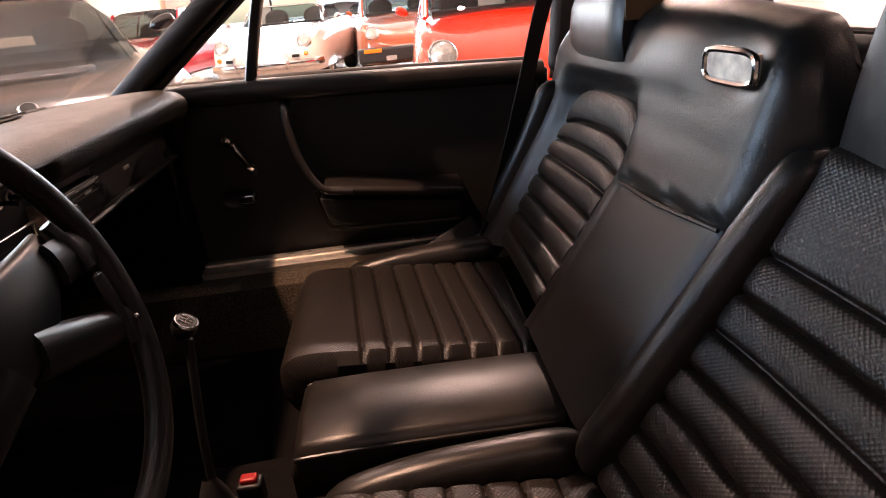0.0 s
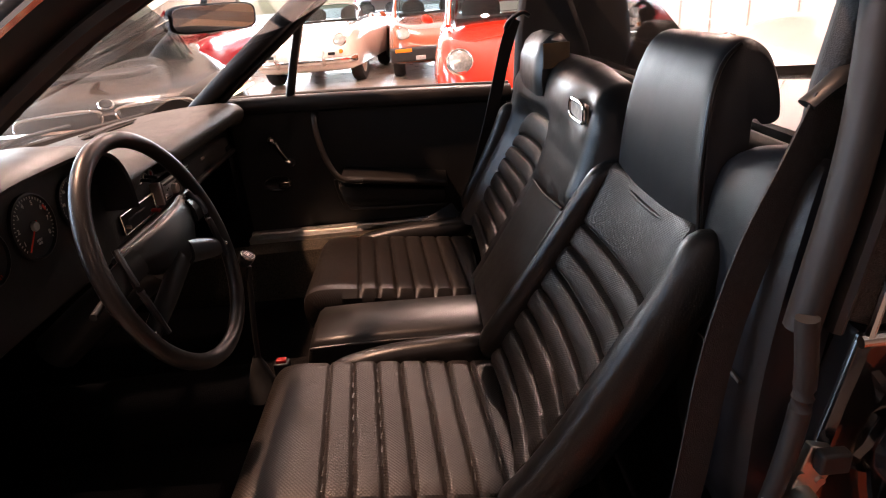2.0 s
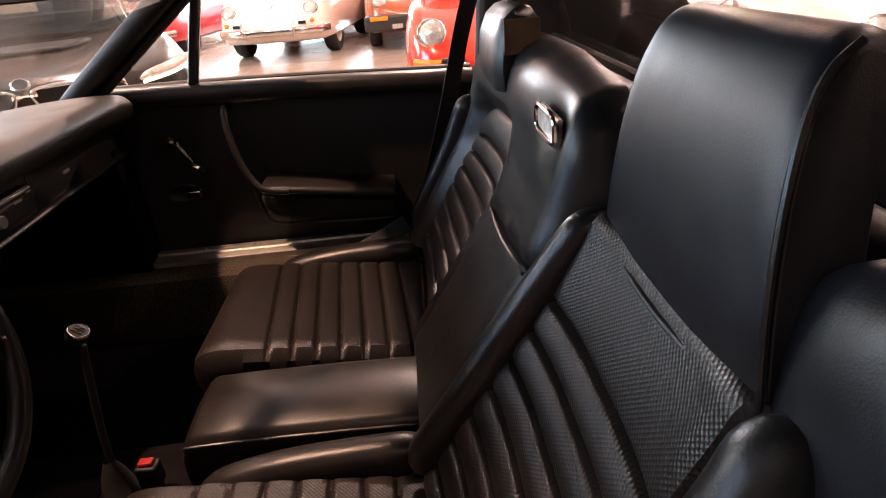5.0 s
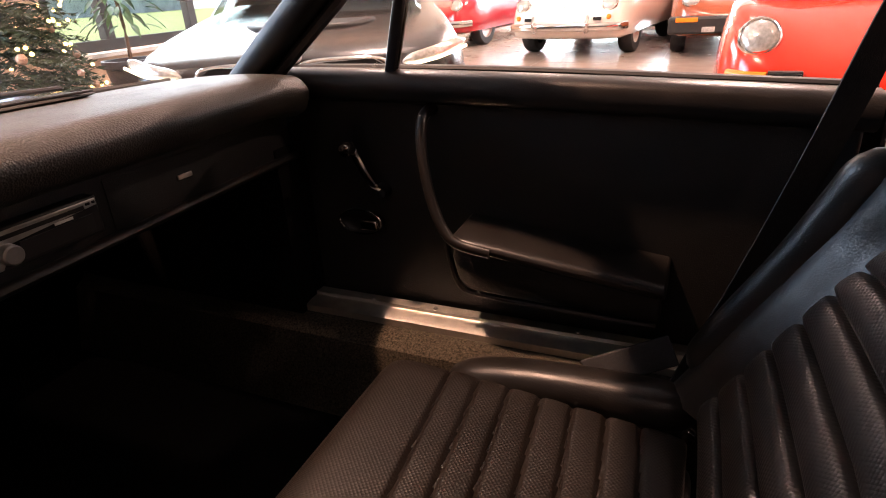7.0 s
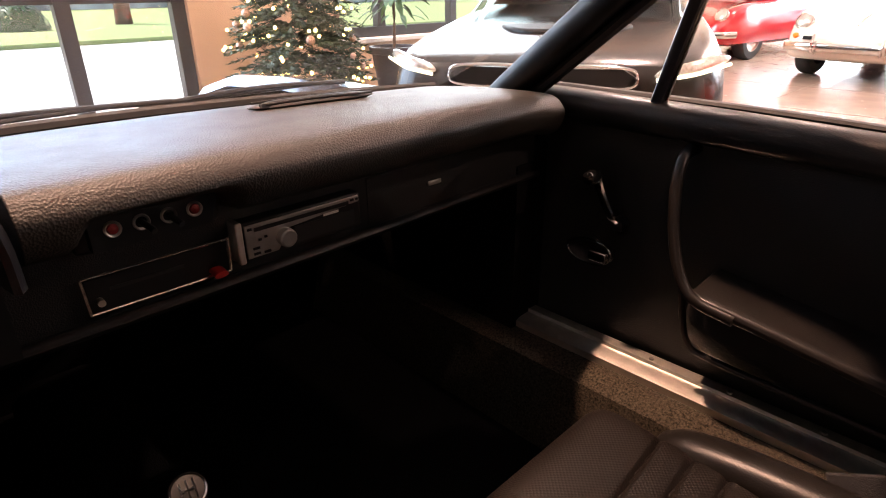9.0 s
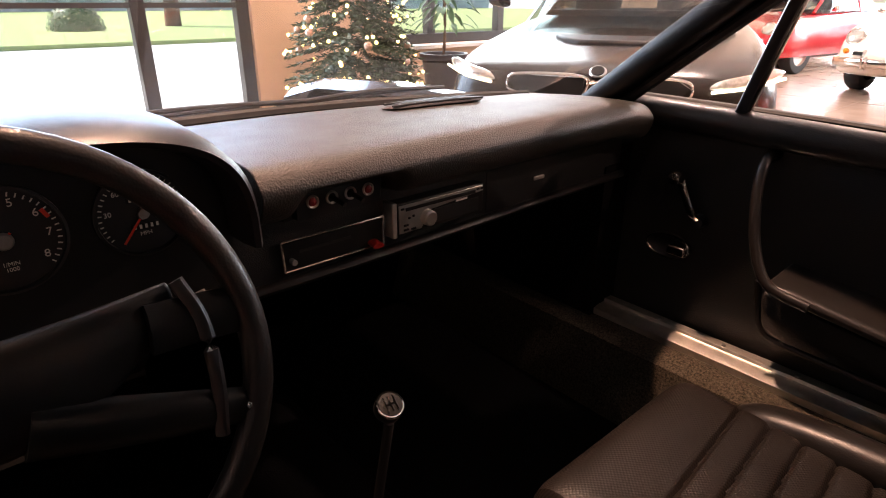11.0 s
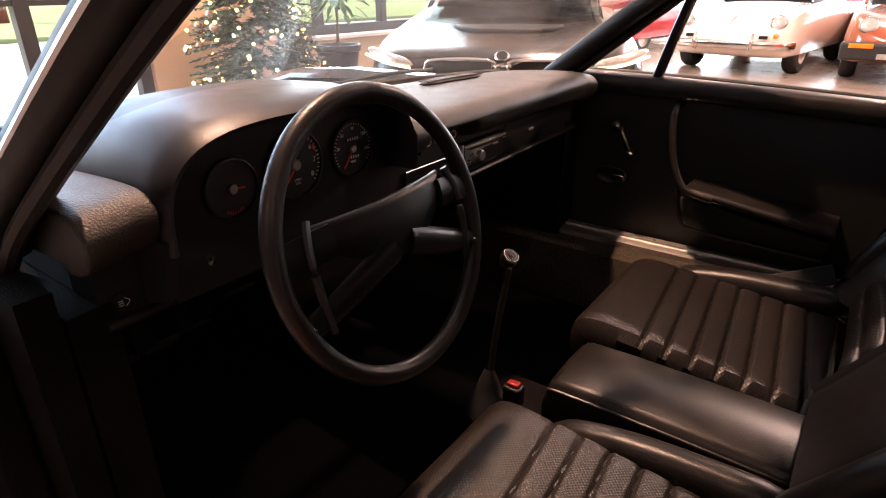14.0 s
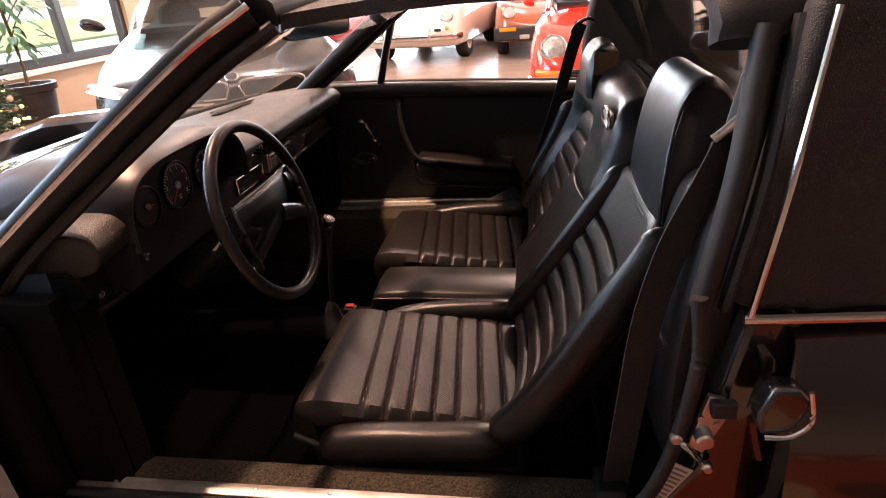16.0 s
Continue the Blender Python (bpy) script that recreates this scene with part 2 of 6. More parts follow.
def text_part(name, words, size, m, mat, parent, extrude=0.0003):
    cu = bpy.data.curves.new(name, "FONT")
    cu.body, cu.size, cu.extrude = words, size, extrude
    cu.align_x, cu.align_y = "CENTER", "CENTER"
    ob = new(name, cu)
    ob.data.materials.append(mat)
    ob.parent = parent
    ob.matrix_basis = m
    return ob


# ---- the showroom ----
FLOORM = material("showroom_floor", (0.30, 0.25, 0.21), 0.24, var=0.12, scale=3, bump=0.05, bump_scale=60, rough_var=0.08)
# for the unseen side wall; dark so that the black paint reflects little
DARKWALL = material("darkened_plaster", (0.14, 0.10, 0.08), 0.8, var=0.1, scale=2, bump=0.1, bump_scale=200)
WALLM = material("warm_plaster", (0.62, 0.42, 0.29), 0.8, var=0.06, scale=2, bump=0.1, bump_scale=200)
WHITEWALL = material("white_plaster", (0.78, 0.74, 0.70), 0.75, var=0.04, scale=2, bump=0.1, bump_scale=200)
CEILM = material("ceiling_board", (0.6, 0.55, 0.5), 0.9, var=0.05)
BRONZE = material("dark_window_frame", (0.022, 0.020, 0.020), 0.4, var=0.15)
WX, EX, SY, NY, HZ = -4.5, 7.5, -5.0, 15.6, 3.7


def setting(name, bm, mat, label, category, **kw):
    return tagged(part(name, bm, mat, None, **kw), label, category, kind="structure")


floor = setting("floor", box(WX, EX, SY, NY, -0.10, 0.0), FLOORM, "polished beige tiled showroom floor reflecting the windows", "floor", smooth=0)
setting("ceiling", box(WX, EX, SY, NY, HZ, HZ + 0.1), CEILM, "plain pale showroom ceiling", "ceiling", smooth=0)


def wall_with_openings(name, along, at, thick, lo, hi, holes, mat, label):
    """A wall in pieces round its openings. along: 'y' for a wall at constant x, 'x' for one at constant y. holes: a, b, z0, z1."""
    bm = bmesh.new()

    def piece(a, b, z0, z1):
        if b - a < 0.001 or z1 - z0 < 0.001:
            return
        if along == "y":
            box(at, at + thick, a, b, z0, z1, bm)
        else:
            box(a, b, at, at + thick, z0, z1, bm)
    edge = lo
    for a, b, z0, z1 in sorted(holes):
        piece(edge, a, 0, HZ)
        piece(a, b, 0, z0)
        piece(a, b, z1, HZ)
        edge = b
    piece(edge, hi, 0, HZ)
    return setting(name, bm, mat, label, "wall", smooth=0)


def window_unit(name, along, at, a, b, z0, z1, posts, rails, label, w=0.10):
    ob = thing(name, label, "window", kind="structure")

    def bar(kind, p, q, r, s):
        bm = box(at - 0.05, at + 0.05, p, q, r, s) if along == "y" else box(p, q, at - 0.05, at + 0.05, r, s)
        part(kind, bm, BRONZE, ob, bevel=0.004)
    bar("window_frame", a, a + w, z0, z1)
    bar("window_frame", b - w, b, z0, z1)
    bar("window_frame", a + w, b - w, z0, z0 + w)
    bar("window_frame", a + w, b - w, z1 - w, z1)
    for y in posts:
        bar("mullion", y - w / 2, y + w / 2, z0 + w, z1 - w)
    edges = [a + w] + [e for y in posts for e in (y - w / 2, y + w / 2)] + [b - w]
    for p, q in zip(edges[::2], edges[1::2]):
        for r in rails:
            if along == "y":
                part("transom", box(at - 0.04, at + 0.04, p, q, r - 0.02, r + 0.02), BRONZE, ob)
            else:
                part("transom", box(p, q, at - 0.04, at + 0.04, r - 0.02, r + 0.02), BRONZE, ob)
        bm = box(at - 0.004, at + 0.004, p, q, z0 + w, z1 - w) if along == "y" else box(p, q, at - 0.004, at + 0.004, z0 + w, z1 - w)
        pane = part("pane", bm, GLASS, ob, smooth=0)
        pane.visible_shadow = False
    return ob


wall_with_openings("wall_front", "y", WX - 0.2, 0.2, SY, NY, [(-2.0, 2.0, 0.0, 2.9), (3.45, 6.35, 0.58, 2.9)], WALLM, "warm tan plaster wall with tall windows")
window_unit("window_1", "y", WX - 0.1, -2.0, 2.0, 0.0, 2.9, (-0.9, 1.09), (0.98,), "tall dark-framed glass shopfront doors", w=0.11)
window_unit("window_2", "y", WX - 0.1, 3.45, 6.35, 0.58, 2.9, (4.1, 5.2), (), "dark-framed showroom window over a low sill")
setting("window_sill", box(WX - 0.01, WX + 0.10, 3.4, 6.4, 0.535, 0.578), WHITEWALL, "pale window sill board", "window sill", bevel=0.004)
wall_with_openings("wall_far", "x", NY, 0.2, WX, EX, [(-3.9, -2.3, 0.35, 3.0), (-2.0, -0.4, 0.35, 3.0), (0.6, 2.2, 0.35, 3.0)], WHITEWALL, "white plaster wall with bright windows")
for k, (a, b) in enumerate(((-3.9, -2.3), (-2.0, -0.4), (0.6, 2.2))):
    window_unit("window_%d" % (k + 3), "x", NY + 0.1, a, b, 0.35, 3.0, (), (), "dark-framed bright window in the white wall", w=0.05)
wall_with_openings("wall_rear", "y", EX, 0.2, SY, NY, [], WALLM, "warm tan plaster wall")
# unseen wall, added windowless and dark to cut fill light and reflections
wall_with_openings("wall_side", "x", SY - 0.2, 0.2, WX, EX, [], DARKWALL, "unseen side wall, coloured dark to keep reflections low")

GROUND = material("pale_concrete", (0.80, 0.80, 0.80), 0.5, var=0.2, scale=4)
setting("ground", box(-420, 400, -400, 420, -0.35, -0.15), GROUND, "pale wet concrete lot outside the glazing", "ground", smooth=0)
GRASS = material("lawn", (0.34, 0.42, 0.16), 0.9, var=0.35, scale=30, bump=0.6, bump_scale=80)
tagged(part("lawn", box(-58, -17.0, -60, 60, -0.149, -0.04), GRASS, None), "green lawn strip beyond the lot", "lawn", kind="structure")


# ---- the parked sports car: body shell ----
car = thing("sports_car", "black two-seat targa sports car with its driver door open", "car", (0.5, 0, 0))
CAR = Matrix.Translation((-0.5, 0, 0))


def cpart(name, bm, mat, label="", parent=None, **kw):
    ob = part(name, bm, mat, parent or car, label, **kw)
    if parent is None:
        ob.matrix_basis = CAR
    return ob


cpart("floor_pan", box(-0.75, 1.12, -0.64, 0.64, 0.17, 0.20), SHADECARPET, "carpeted cabin floor with footwell shade put into its colour", smooth=0)
cpart("tunnel", tube([(-0.55, -0.05, 0.20), (0.2, -0.05, 0.22), (0.9, -0.05, 0.24)], 0.10, 0.09, n=8, power=3.5), SHADECARPET)
# footwell front wall and sides, their shade put into the carpet colour
cpart("firewall", prism([(-0.75, 0.20), (-0.62, 0.20), (-0.48, 0.62), (-0.48, 0.70), (-0.75, 0.70)], "y", -0.66, 0.66), SHADECARPET, smooth=0)
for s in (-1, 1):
    cpart("kick_panel", box(-0.6, 0.10, min(s * 0.645, s * 0.70), max(s * 0.645, s * 0.70), 0.20, 0.72), SHADECARPET, smooth=0)
    # carpeted inner sill and the aluminium tread strip on top
    dy, dz = (-0.035, 0.022) if s > 0 else (0.0, 0.0)
    cpart("inner_sill", prism([(s * 0.60 + dy, 0.20), (s * 0.64 + dy, 0.335 + dz), (s * 0.675 + dy, 0.352 + dz), (s * 0.80 + 0.6 * dy, 0.352 + dz), (s * 0.80 + 0.6 * dy, 0.16), (s * 0.60 + dy, 0.16)], "x", -0.55, 0.98), SILLCARPET, "carpeted door sill")
    strip = cpart("tread_strip", prism([(s * 0.695, 0.352), (s * 0.695, 0.366), (s * 0.712, 0.370), (s * 0.735, 0.370), (s * 0.737, 0.376), (s * 0.760, 0.376), (s * 0.762, 0.352)], "x", -0.06, 0.84 if s > 0 else 0.98), ALU, "ribbed aluminium tread strip", smooth=20)
    strip.matrix_basis = CAR @ Matrix.Translation((0, dy, dz)) if s > 0 else CAR @ Matrix.Translation((0, -0.762 * 0.45, 0)) @ Matrix.Diagonal((1, 0.55, 1, 1))
    for k in range(6 if s > 0 else 7):
        part("screw", lathe([(0.0, 0.379), (0.004, 0.3785), (0.0052, 0.376)], 10, Matrix.Translation((0.095 + k * 0.14, s * (0.745 if s > 0 else 0.732), 0))), STEEL, strip)
    cpart("outer_sill", tube([(-0.15, s * 0.80, 0.28), (0.5, s * 0.81, 0.28), (1.1, s * 0.80, 0.28)], 0.03, 0.11, n=10), PAINTBLACK)

# black enclosure added round the footwell to keep it dark
cpart("under_shell", box(-0.80, 1.22, -0.79, 0.79, 0.12, 0.155), SATIN, smooth=0)
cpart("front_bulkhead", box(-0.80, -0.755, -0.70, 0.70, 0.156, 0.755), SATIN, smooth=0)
# cowl sides and posts take the near-black carpet to stand in for shade
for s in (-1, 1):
    cpart("cowl_side", box(-0.78, 0.10, min(s * 0.705, s * 0.745), max(s * 0.705, s * 0.745), 0.17, 0.76), SHADECARPET, smooth=0)
    cpart("hinge_post", box(-0.10, 0.02, min(s * 0.746, s * 0.79), max(s * 0.746, s * 0.79), 0.36, 0.72), SHADECARPET, bevel=0.01)
# front scuttle and bonnet under the windscreen
rings = []
for x, hw, zc in ((-0.32, 0.60, 0.800), (-0.45, 0.66, 0.795), (-0.7, 0.66, 0.765), (-1.0, 0.64, 0.72), (-1.3, 0.60, 0.655), (-1.45, 0.56, 0.58), (-1.5, 0.5, 0.45)):
    rings.append([(x, hw * v, zc - 0.035 * abs(v) ** 3) for v in np.linspace(-1, 1, 21)])
cpart("bonnet", skin(rings, closed=False), PAINTBLACK, "glossy black bonnet")
for s in (-1, 1):
    rings = []
    for x, zt in ((-0.04, 0.75), (-0.1, 0.76), (-0.4, 0.80), (-0.8, 0.80), (-1.1, 0.78), (-1.35, 0.72), (-1.5, 0.55)):
        rings.append([(x, s * y, z) for y, z in ((0.665, zt - 0.03), (0.70, zt), (0.76, zt), (0.80, zt - 0.05), (0.82, zt - 0.2), (0.815, 0.30))])
    cpart("fender", skin(rings, closed=False), PAINTBLACK, "glossy black front wing")
    wh = cpart("wheel", lathe([(0.30, -0.08), (0.31, -0.05), (0.31, 0.05), (0.30, 0.08), (0.2, 0.08)], 32, Matrix.Translation((-0.85, s * 0.72, 0.31)) @ pose(0, 0, 0, 90)), RUBBER, "black tyre")
    part("rim", lathe([(0.2, 0.075), (0.12, 0.05), (0.0, 0.06)], 24, Matrix.Translation((-0.85, s * 0.72, 0.31)) @ pose(0, 0, 0, 90 * s)), STEEL, wh)
    wh2 = copy_thing(wh, CAR @ Matrix.Translation((2.45, 0, 0)))
    wh2.parent = car
cpart("front_panel", box(-1.52, -1.46, -0.72, 0.72, 0.25, 0.6), PAINTBLACK, bevel=0.02)
cpart("cowl_vent", box(-0.42, -0.30, -0.60, 0.60, 0.800, 0.812), SATIN, bevel=0.004)
# gold tinsel laid along the bonnet edge
rng = random.Random(5)
GOLD = material("gold_tinsel_foil", (0.85, 0.55, 0.20), 0.22, 1.0, var=0.2, scale=40)
tinsel = thing("tinsel_garland", "gold tinsel garland laid along the bonnet edge", "garland", (-0.30, -0.70, 0.80))
core = smooth_path([(0.02, -0.02, 0.006), (-0.25, 0.01, 0.012), (-0.50, -0.02, 0.008), (-0.78, 0.03, -0.012), (-1.0, 0.12, -0.05)], 60)
part("cord", tube([tuple(p) for p in core[::6]], 0.003, 0.003, n=40, seg=6), GOLD, tinsel)
bm = bmesh.new()
for p, q in zip(core, core[1:]):
    for k in range(26):
        o = p.lerp(q, rng.random())
        d = Vector((rng.gauss(0, 1), rng.gauss(0, 1), rng.gauss(0, 0.8))).normalized()
        w = d.orthogonal().normalized() * 0.0016
        e = o + d * rng.uniform(0.014, 0.026)
        bm.faces.new([bm.verts.new(o - w), bm.verts.new(o + w), bm.verts.new(e + w), bm.verts.new(e - w)])
tagged(part("strands", bm, GOLD, tinsel, "glittering gold foil strands", smooth=0), kind="stuff")

# windscreen frame: pillars, header, glass
AP = [(-0.045, 0.70, 0.78), (0.06, 0.695, 0.87), (0.36, 0.655, 1.09), (0.475, 0.61, 1.165)]
for s in (-1, 1):
    pil = cpart("windscreen_pillar", tube([(x, s * y, z) for x, y, z in AP], 0.036, 0.026, n=16, up=(0.7, 0, -0.7), power=3), PLASTIC, "satin black windscreen pillar")
    part("pillar_trim", tube([(x + 0.012, s * (y + 0.030), z + 0.012) for x, y, z in AP], 0.006, 0.006, n=16, seg=8), CHROME, pil, "bright trim strip")
    part("pillar_seal", tube([(x + 0.036, s * (y + 0.008), z - 0.018) for x, y, z in AP], 0.012, 0.011, n=16, seg=8), RUBBER, pil)
cpart("windscreen_header", tube([(0.475, -0.61, 1.165), (0.50, -0.3, 1.182), (0.505, 0, 1.186), (0.50, 0.3, 1.182), (0.475, 0.61, 1.165)], 0.04, 0.022, n=20, power=3), SATIN)
rings = []
for u in np.linspace(0, 1, 8):
    x0, z0, w0 = -0.30 + 0.76 * u, 0.835 + 0.33 * u, 0.66 - 0.06 * u
    rings.append([(x0 + 0.16 * v * v * (1 - 0.6 * u), w0 * v, z0 - 0.03 * u * v * v) for v in np.linspace(-1, 1, 21)])
ws = cpart("windscreen", skin(rings, closed=False), GLASS, "raked clear windscreen")
ws.visible_shadow = False
cpart("screen_seal", tube([(-0.30 + 0.16 * v * v, 0.665 * v, 0.836 + 0.0 * v) for v in np.linspace(-1, 1, 11)], 0.012, 0.012, n=40, seg=8), RUBBER)

# roof panel and targa bar
rings = []
for x in np.linspace(0.515, 1.12, 8):
    rings.append([(x, 0.60 * v, 1.190 + 0.02 * math.sin(math.pi * (x - 0.5) / 0.63) - 0.03 * v * v + d) for d, vs in ((0, np.linspace(-1, 1, 13)), (-0.02, np.linspace(1, -1, 13))) for v in vs])
cpart("roof_panel", skin(rings), VINYLROOF, "removable black roof panel in place")
for s in (-1, 1):
    # sail panel behind the door, covered in grained vinyl
    sail = cpart("sail_panel", prism([(1.095, 0.785), (1.13, 0.772), (1.75, 0.80), (1.62, 0.90), (1.40, 1.15), (1.20, 1.165), (1.140, 1.15)], "y", s * 0.70, s * 0.745), VINYLROOF, "black grained vinyl sail panel", bevel=0.012)
    part("chrome_strip", tube([(1.122, s * 0.752, 0.764), (1.142, s * 0.752, 0.95), (1.158, s * 0.748, 1.14)], 0.0045, 0.0045, n=10, seg=8), CHROME, sail, "bright chrome strip")
    part("chrome_strip", tube([(1.115, s * 0.752, 0.764), (1.45, s * 0.755, 0.783), (1.8, s * 0.75, 0.80)], 0.006, 0.007, n=10, seg=8), CHROME, sail, "bright chrome strip")
    part("door_seal", tube([(1.065, s * 0.735, 0.775), (1.09, s * 0.73, 0.95), (1.108, s * 0.70, 1.12)], 0.016, 0.018, n=14, seg=10, up=(0, 1, 0)), RUBBER, sail, "ribbed black door seal")
    part("seal_lip", tube([(1.092, s * 0.742, 0.775), (1.117, s * 0.738, 0.95), (1.138, s * 0.71, 1.13)], 0.008, 0.012, n=14, seg=8, up=(0, 1, 0)), RUBBER, sail)
    # inner trim of the bar
    if s < 0:
        sail.matrix_basis = CAR @ Matrix.Translation((0.028, -0.022, 0.002))
    fx = 1.03 if s > 0 else 1.105
    cpart("bar_trim", prism([(fx, 0.80), (1.30, 0.80), (1.27, 0.94), (1.20, 1.12), (fx + 0.04, 1.14), (fx + 0.015, 1.0)], "y", s * 0.655, s * 0.698), DOORV, "black padded side trim", bevel=0.02)
cpart("targa_bar", tube([(1.15, -0.70, 1.10), (1.15, -0.66, 1.155), (1.16, -0.4, 1.178), (1.16, 0, 1.185), (1.16, 0.4, 1.178), (1.15, 0.66, 1.155), (1.15, 0.70, 1.10)], 0.07, 0.03, n=30, power=3), DOORV, "black roll bar across the roof")
rw = cpart("rear_window", box(1.222, 1.226, -0.62, 0.62, 0.90, 1.16), GLASS, "upright rear window glass", smooth=0)
rw.visible_shadow = False
cpart("rear_seal", tube([(1.224, -0.63, 0.895), (1.224, 0, 0.893), (1.224, 0.63, 0.895)], 0.012, 0.012, n=8, seg=8), RUBBER)
# bulkhead behind the seats, padded
cpart("bulkhead", prism([(1.06, 0.20), (1.12, 0.50), (1.15, 0.88), (1.165, 0.905), (1.21, 0.90), (1.21, 0.20)], "y", -0.66, 0.66), HEAD, "black padded rear bulkhead", bevel=0.02)
bp = cpart("bulkhead_pad", tube([(1.10, -0.62, 0.40), (1.095, -0.62, 0.64), (1.115, -0.615, 0.82), (1.15, -0.60, 0.90)], 0.10, 0.05, n=20, up=(1, 0, 0), power=3.2, round_ends=True), HEAD, "black leather side pad")
bp.matrix_basis = CAR @ Matrix.Translation((0.015, -0.015, 0.02))
part("seam", tube([(1.050, -0.70, 0.665), (1.044, -0.62, 0.675), (1.050, -0.54, 0.67)], 0.003, 0.003, n=8, seg=6), STITCH, bp)
cpart("engine_lid", skin([[(x, 0.60 * v, z - 0.03 * v * v) for v in np.linspace(-1, 1, 9)] for x, z in ((1.23, 0.865), (1.4, 0.86), (1.8, 0.835), (2.2, 0.79), (2.42, 0.74))], closed=False), PAINTBLACK, "black engine lid")
for s in (-1, 1):
    rings = []
    for x, zt in ((1.17, 0.765), (1.4, 0.785), (1.8, 0.80), (2.2, 0.78), (2.45, 0.70)):
        rings.append([(x, s * y, z) for y, z in ((0.58, zt + 0.03), (0.70, zt), (0.765, zt - 0.02), (0.80, zt - 0.10), (0.82, zt - 0.25), (0.81, 0.25))])
    rf = cpart("rear_fender", skin(rings, closed=False), PAINTBLACK, "glossy black rear wing")
    if s < 0:
        rf.matrix_basis = CAR @ Matrix.Translation((0.035, -0.02, 0.0))
cpart("tail_panel", box(2.40, 2.46, -0.75, 0.75, 0.25, 0.72), PAINTBLACK, bevel=0.02)

# driver's door jamb with latch hardware
cpart("jamb", prism([(0.985, 0.36), (1.05, 0.36), (1.17, 0.45), (1.17, 0.765), (1.10, 0.775), (1.075, 0.62), (1.06, 0.50)], "y", -0.80, -0.66), PAINTBLACK, "glossy black door jamb", bevel=0.012)
cpart("jamb_rib", tube([(1.105, -0.785, 0.71), (1.135, -0.80, 0.66), (1.125, -0.80, 0.58), (1.145, -0.80, 0.50)], 0.012, 0.01, n=14, seg=8), PAINTBLACK)
cpart("jamb_far", prism([(0.985, 0.36), (1.05, 0.36), (1.17, 0.45), (1.17, 0.775), (1.10, 0.775)], "y", 0.68, 0.79), PAINTBLACK)
lat = cpart("latch_plate", prism([(1.040, 0.522), (1.062, 0.508), (1.092, 0.585), (1.085, 0.605), (1.060, 0.612)], "y", -0.812, -0.80), STEEL, "zinc door latch plate", bevel=0.002)
part("latch_block", box(1.062, 1.095, -0.828, -0.812, 0.585, 0.612), RUBBER, lat, bevel=0.004)
part("latch_bolt", disc(0.013, 0.022, 20, m=Matrix.Translation((1.058, -0.811, 0.546)) @ pose(0, 0, 0, 90), bev=0.003), STEEL, lat)
for q in ((1.075, 0.565), (1.052, 0.575)):
    part("screw", disc(0.005, 0.004, 10, m=Matrix.Translation((q[0], -0.812, q[1])) @ pose(0, 0, 0, 90)), STEEL, lat)
cpart("door_check", tube([(1.025, -0.812, 0.535), (1.040, -0.816, 0.52), (1.068, -0.812, 0.488)], 0.008, 0.006, n=10, seg=10, round_ends=True), CHROME)
for q in ((1.022, 0.538), (1.070, 0.486)):
    cpart("check_bolt", disc(0.009, 0.012, 14, m=Matrix.Translation((q[0], -0.81, q[1])) @ pose(0, 0, 0, 90), bev=0.003), STEEL)
PAPER = material("sticker_paper", (0.62, 0.58, 0.53), 0.6, var=0.1)
PRINT = material("grey_print", (0.25, 0.24, 0.23), 0.7, var=0.1)
st = cpart("sticker", prism([(0.985, 0.405), (1.012, 0.392), (1.055, 0.468), (1.028, 0.482)], "y", -0.806, -0.8035), PAPER, "white certification sticker", smooth=0)
for k in range(9):
    u = 0.08 + k * 0.10
    part("print_line", prism([(0.989 + 0.043 * u, 0.404 + 0.077 * u), (1.008 + 0.043 * u, 0.3945 + 0.077 * u), (1.0095 + 0.043 * u, 0.397 + 0.077 * u), (0.9905 + 0.043 * u, 0.4065 + 0.077 * u)], "y", -0.8075, -0.8062), PRINT, st, smooth=0)
hd = cpart("fender_recess", prism([(1.165, 0.625), (1.205, 0.625), (1.225, 0.68), (1.205, 0.70), (1.175, 0.70), (1.16, 0.66)], "y", -0.835, -0.80), PAINTBLACK, bevel=0.008)
part("latch_loop", tube([(1.17, -0.84, 0.628), (1.20, -0.842, 0.632), (1.222, -0.84, 0.655), (1.215, -0.838, 0.70)], 0.0035, 0.0035, n=14, seg=8), CHROME, hd)


cpart("weatherstrip", tube([(1.085, -0.775, 0.80), (1.095, -0.775, 0.70), (1.08, -0.772, 0.56), (1.045, -0.772, 0.44), (0.98, -0.772, 0.382), (0.85, -0.772, 0.370), (0.3, -0.775, 0.370), (-0.02, -0.775, 0.372)], 0.011, 0.011, n=60, seg=10), RUBBER, "black rubber door weatherstrip")
HW = CAR @ Matrix.Translation((0.055, 0.036, 0.030))
for o in car.children:
    if o.name.split(".")[0] in ("latch_plate", "door_check", "check_bolt", "sticker", "jamb_rib"):
        o.matrix_basis = HW
    if o.name == "fender_recess":
        o.matrix_basis = CAR @ Matrix.Translation((-0.002, 0.004, 0.0))
    if o.name == "jamb":
        o.matrix_basis = CAR @ Matrix.Translation((0.053, 0.034, -0.002))

# ---- passenger door, shut ----
door = thing("passenger_door", "closed car door with black vinyl trim panel", "car door", (0.5, 0.75, 0.4))
DOOR = Matrix.Translation((-0.5, -0.75, -0.4))


def dpart(name, bm, mat, label="", parent=None, **kw):
    ob = part(name, bm, mat, parent or door, label, **kw)
    if parent is None:
        ob.matrix_basis = DOOR
    return ob


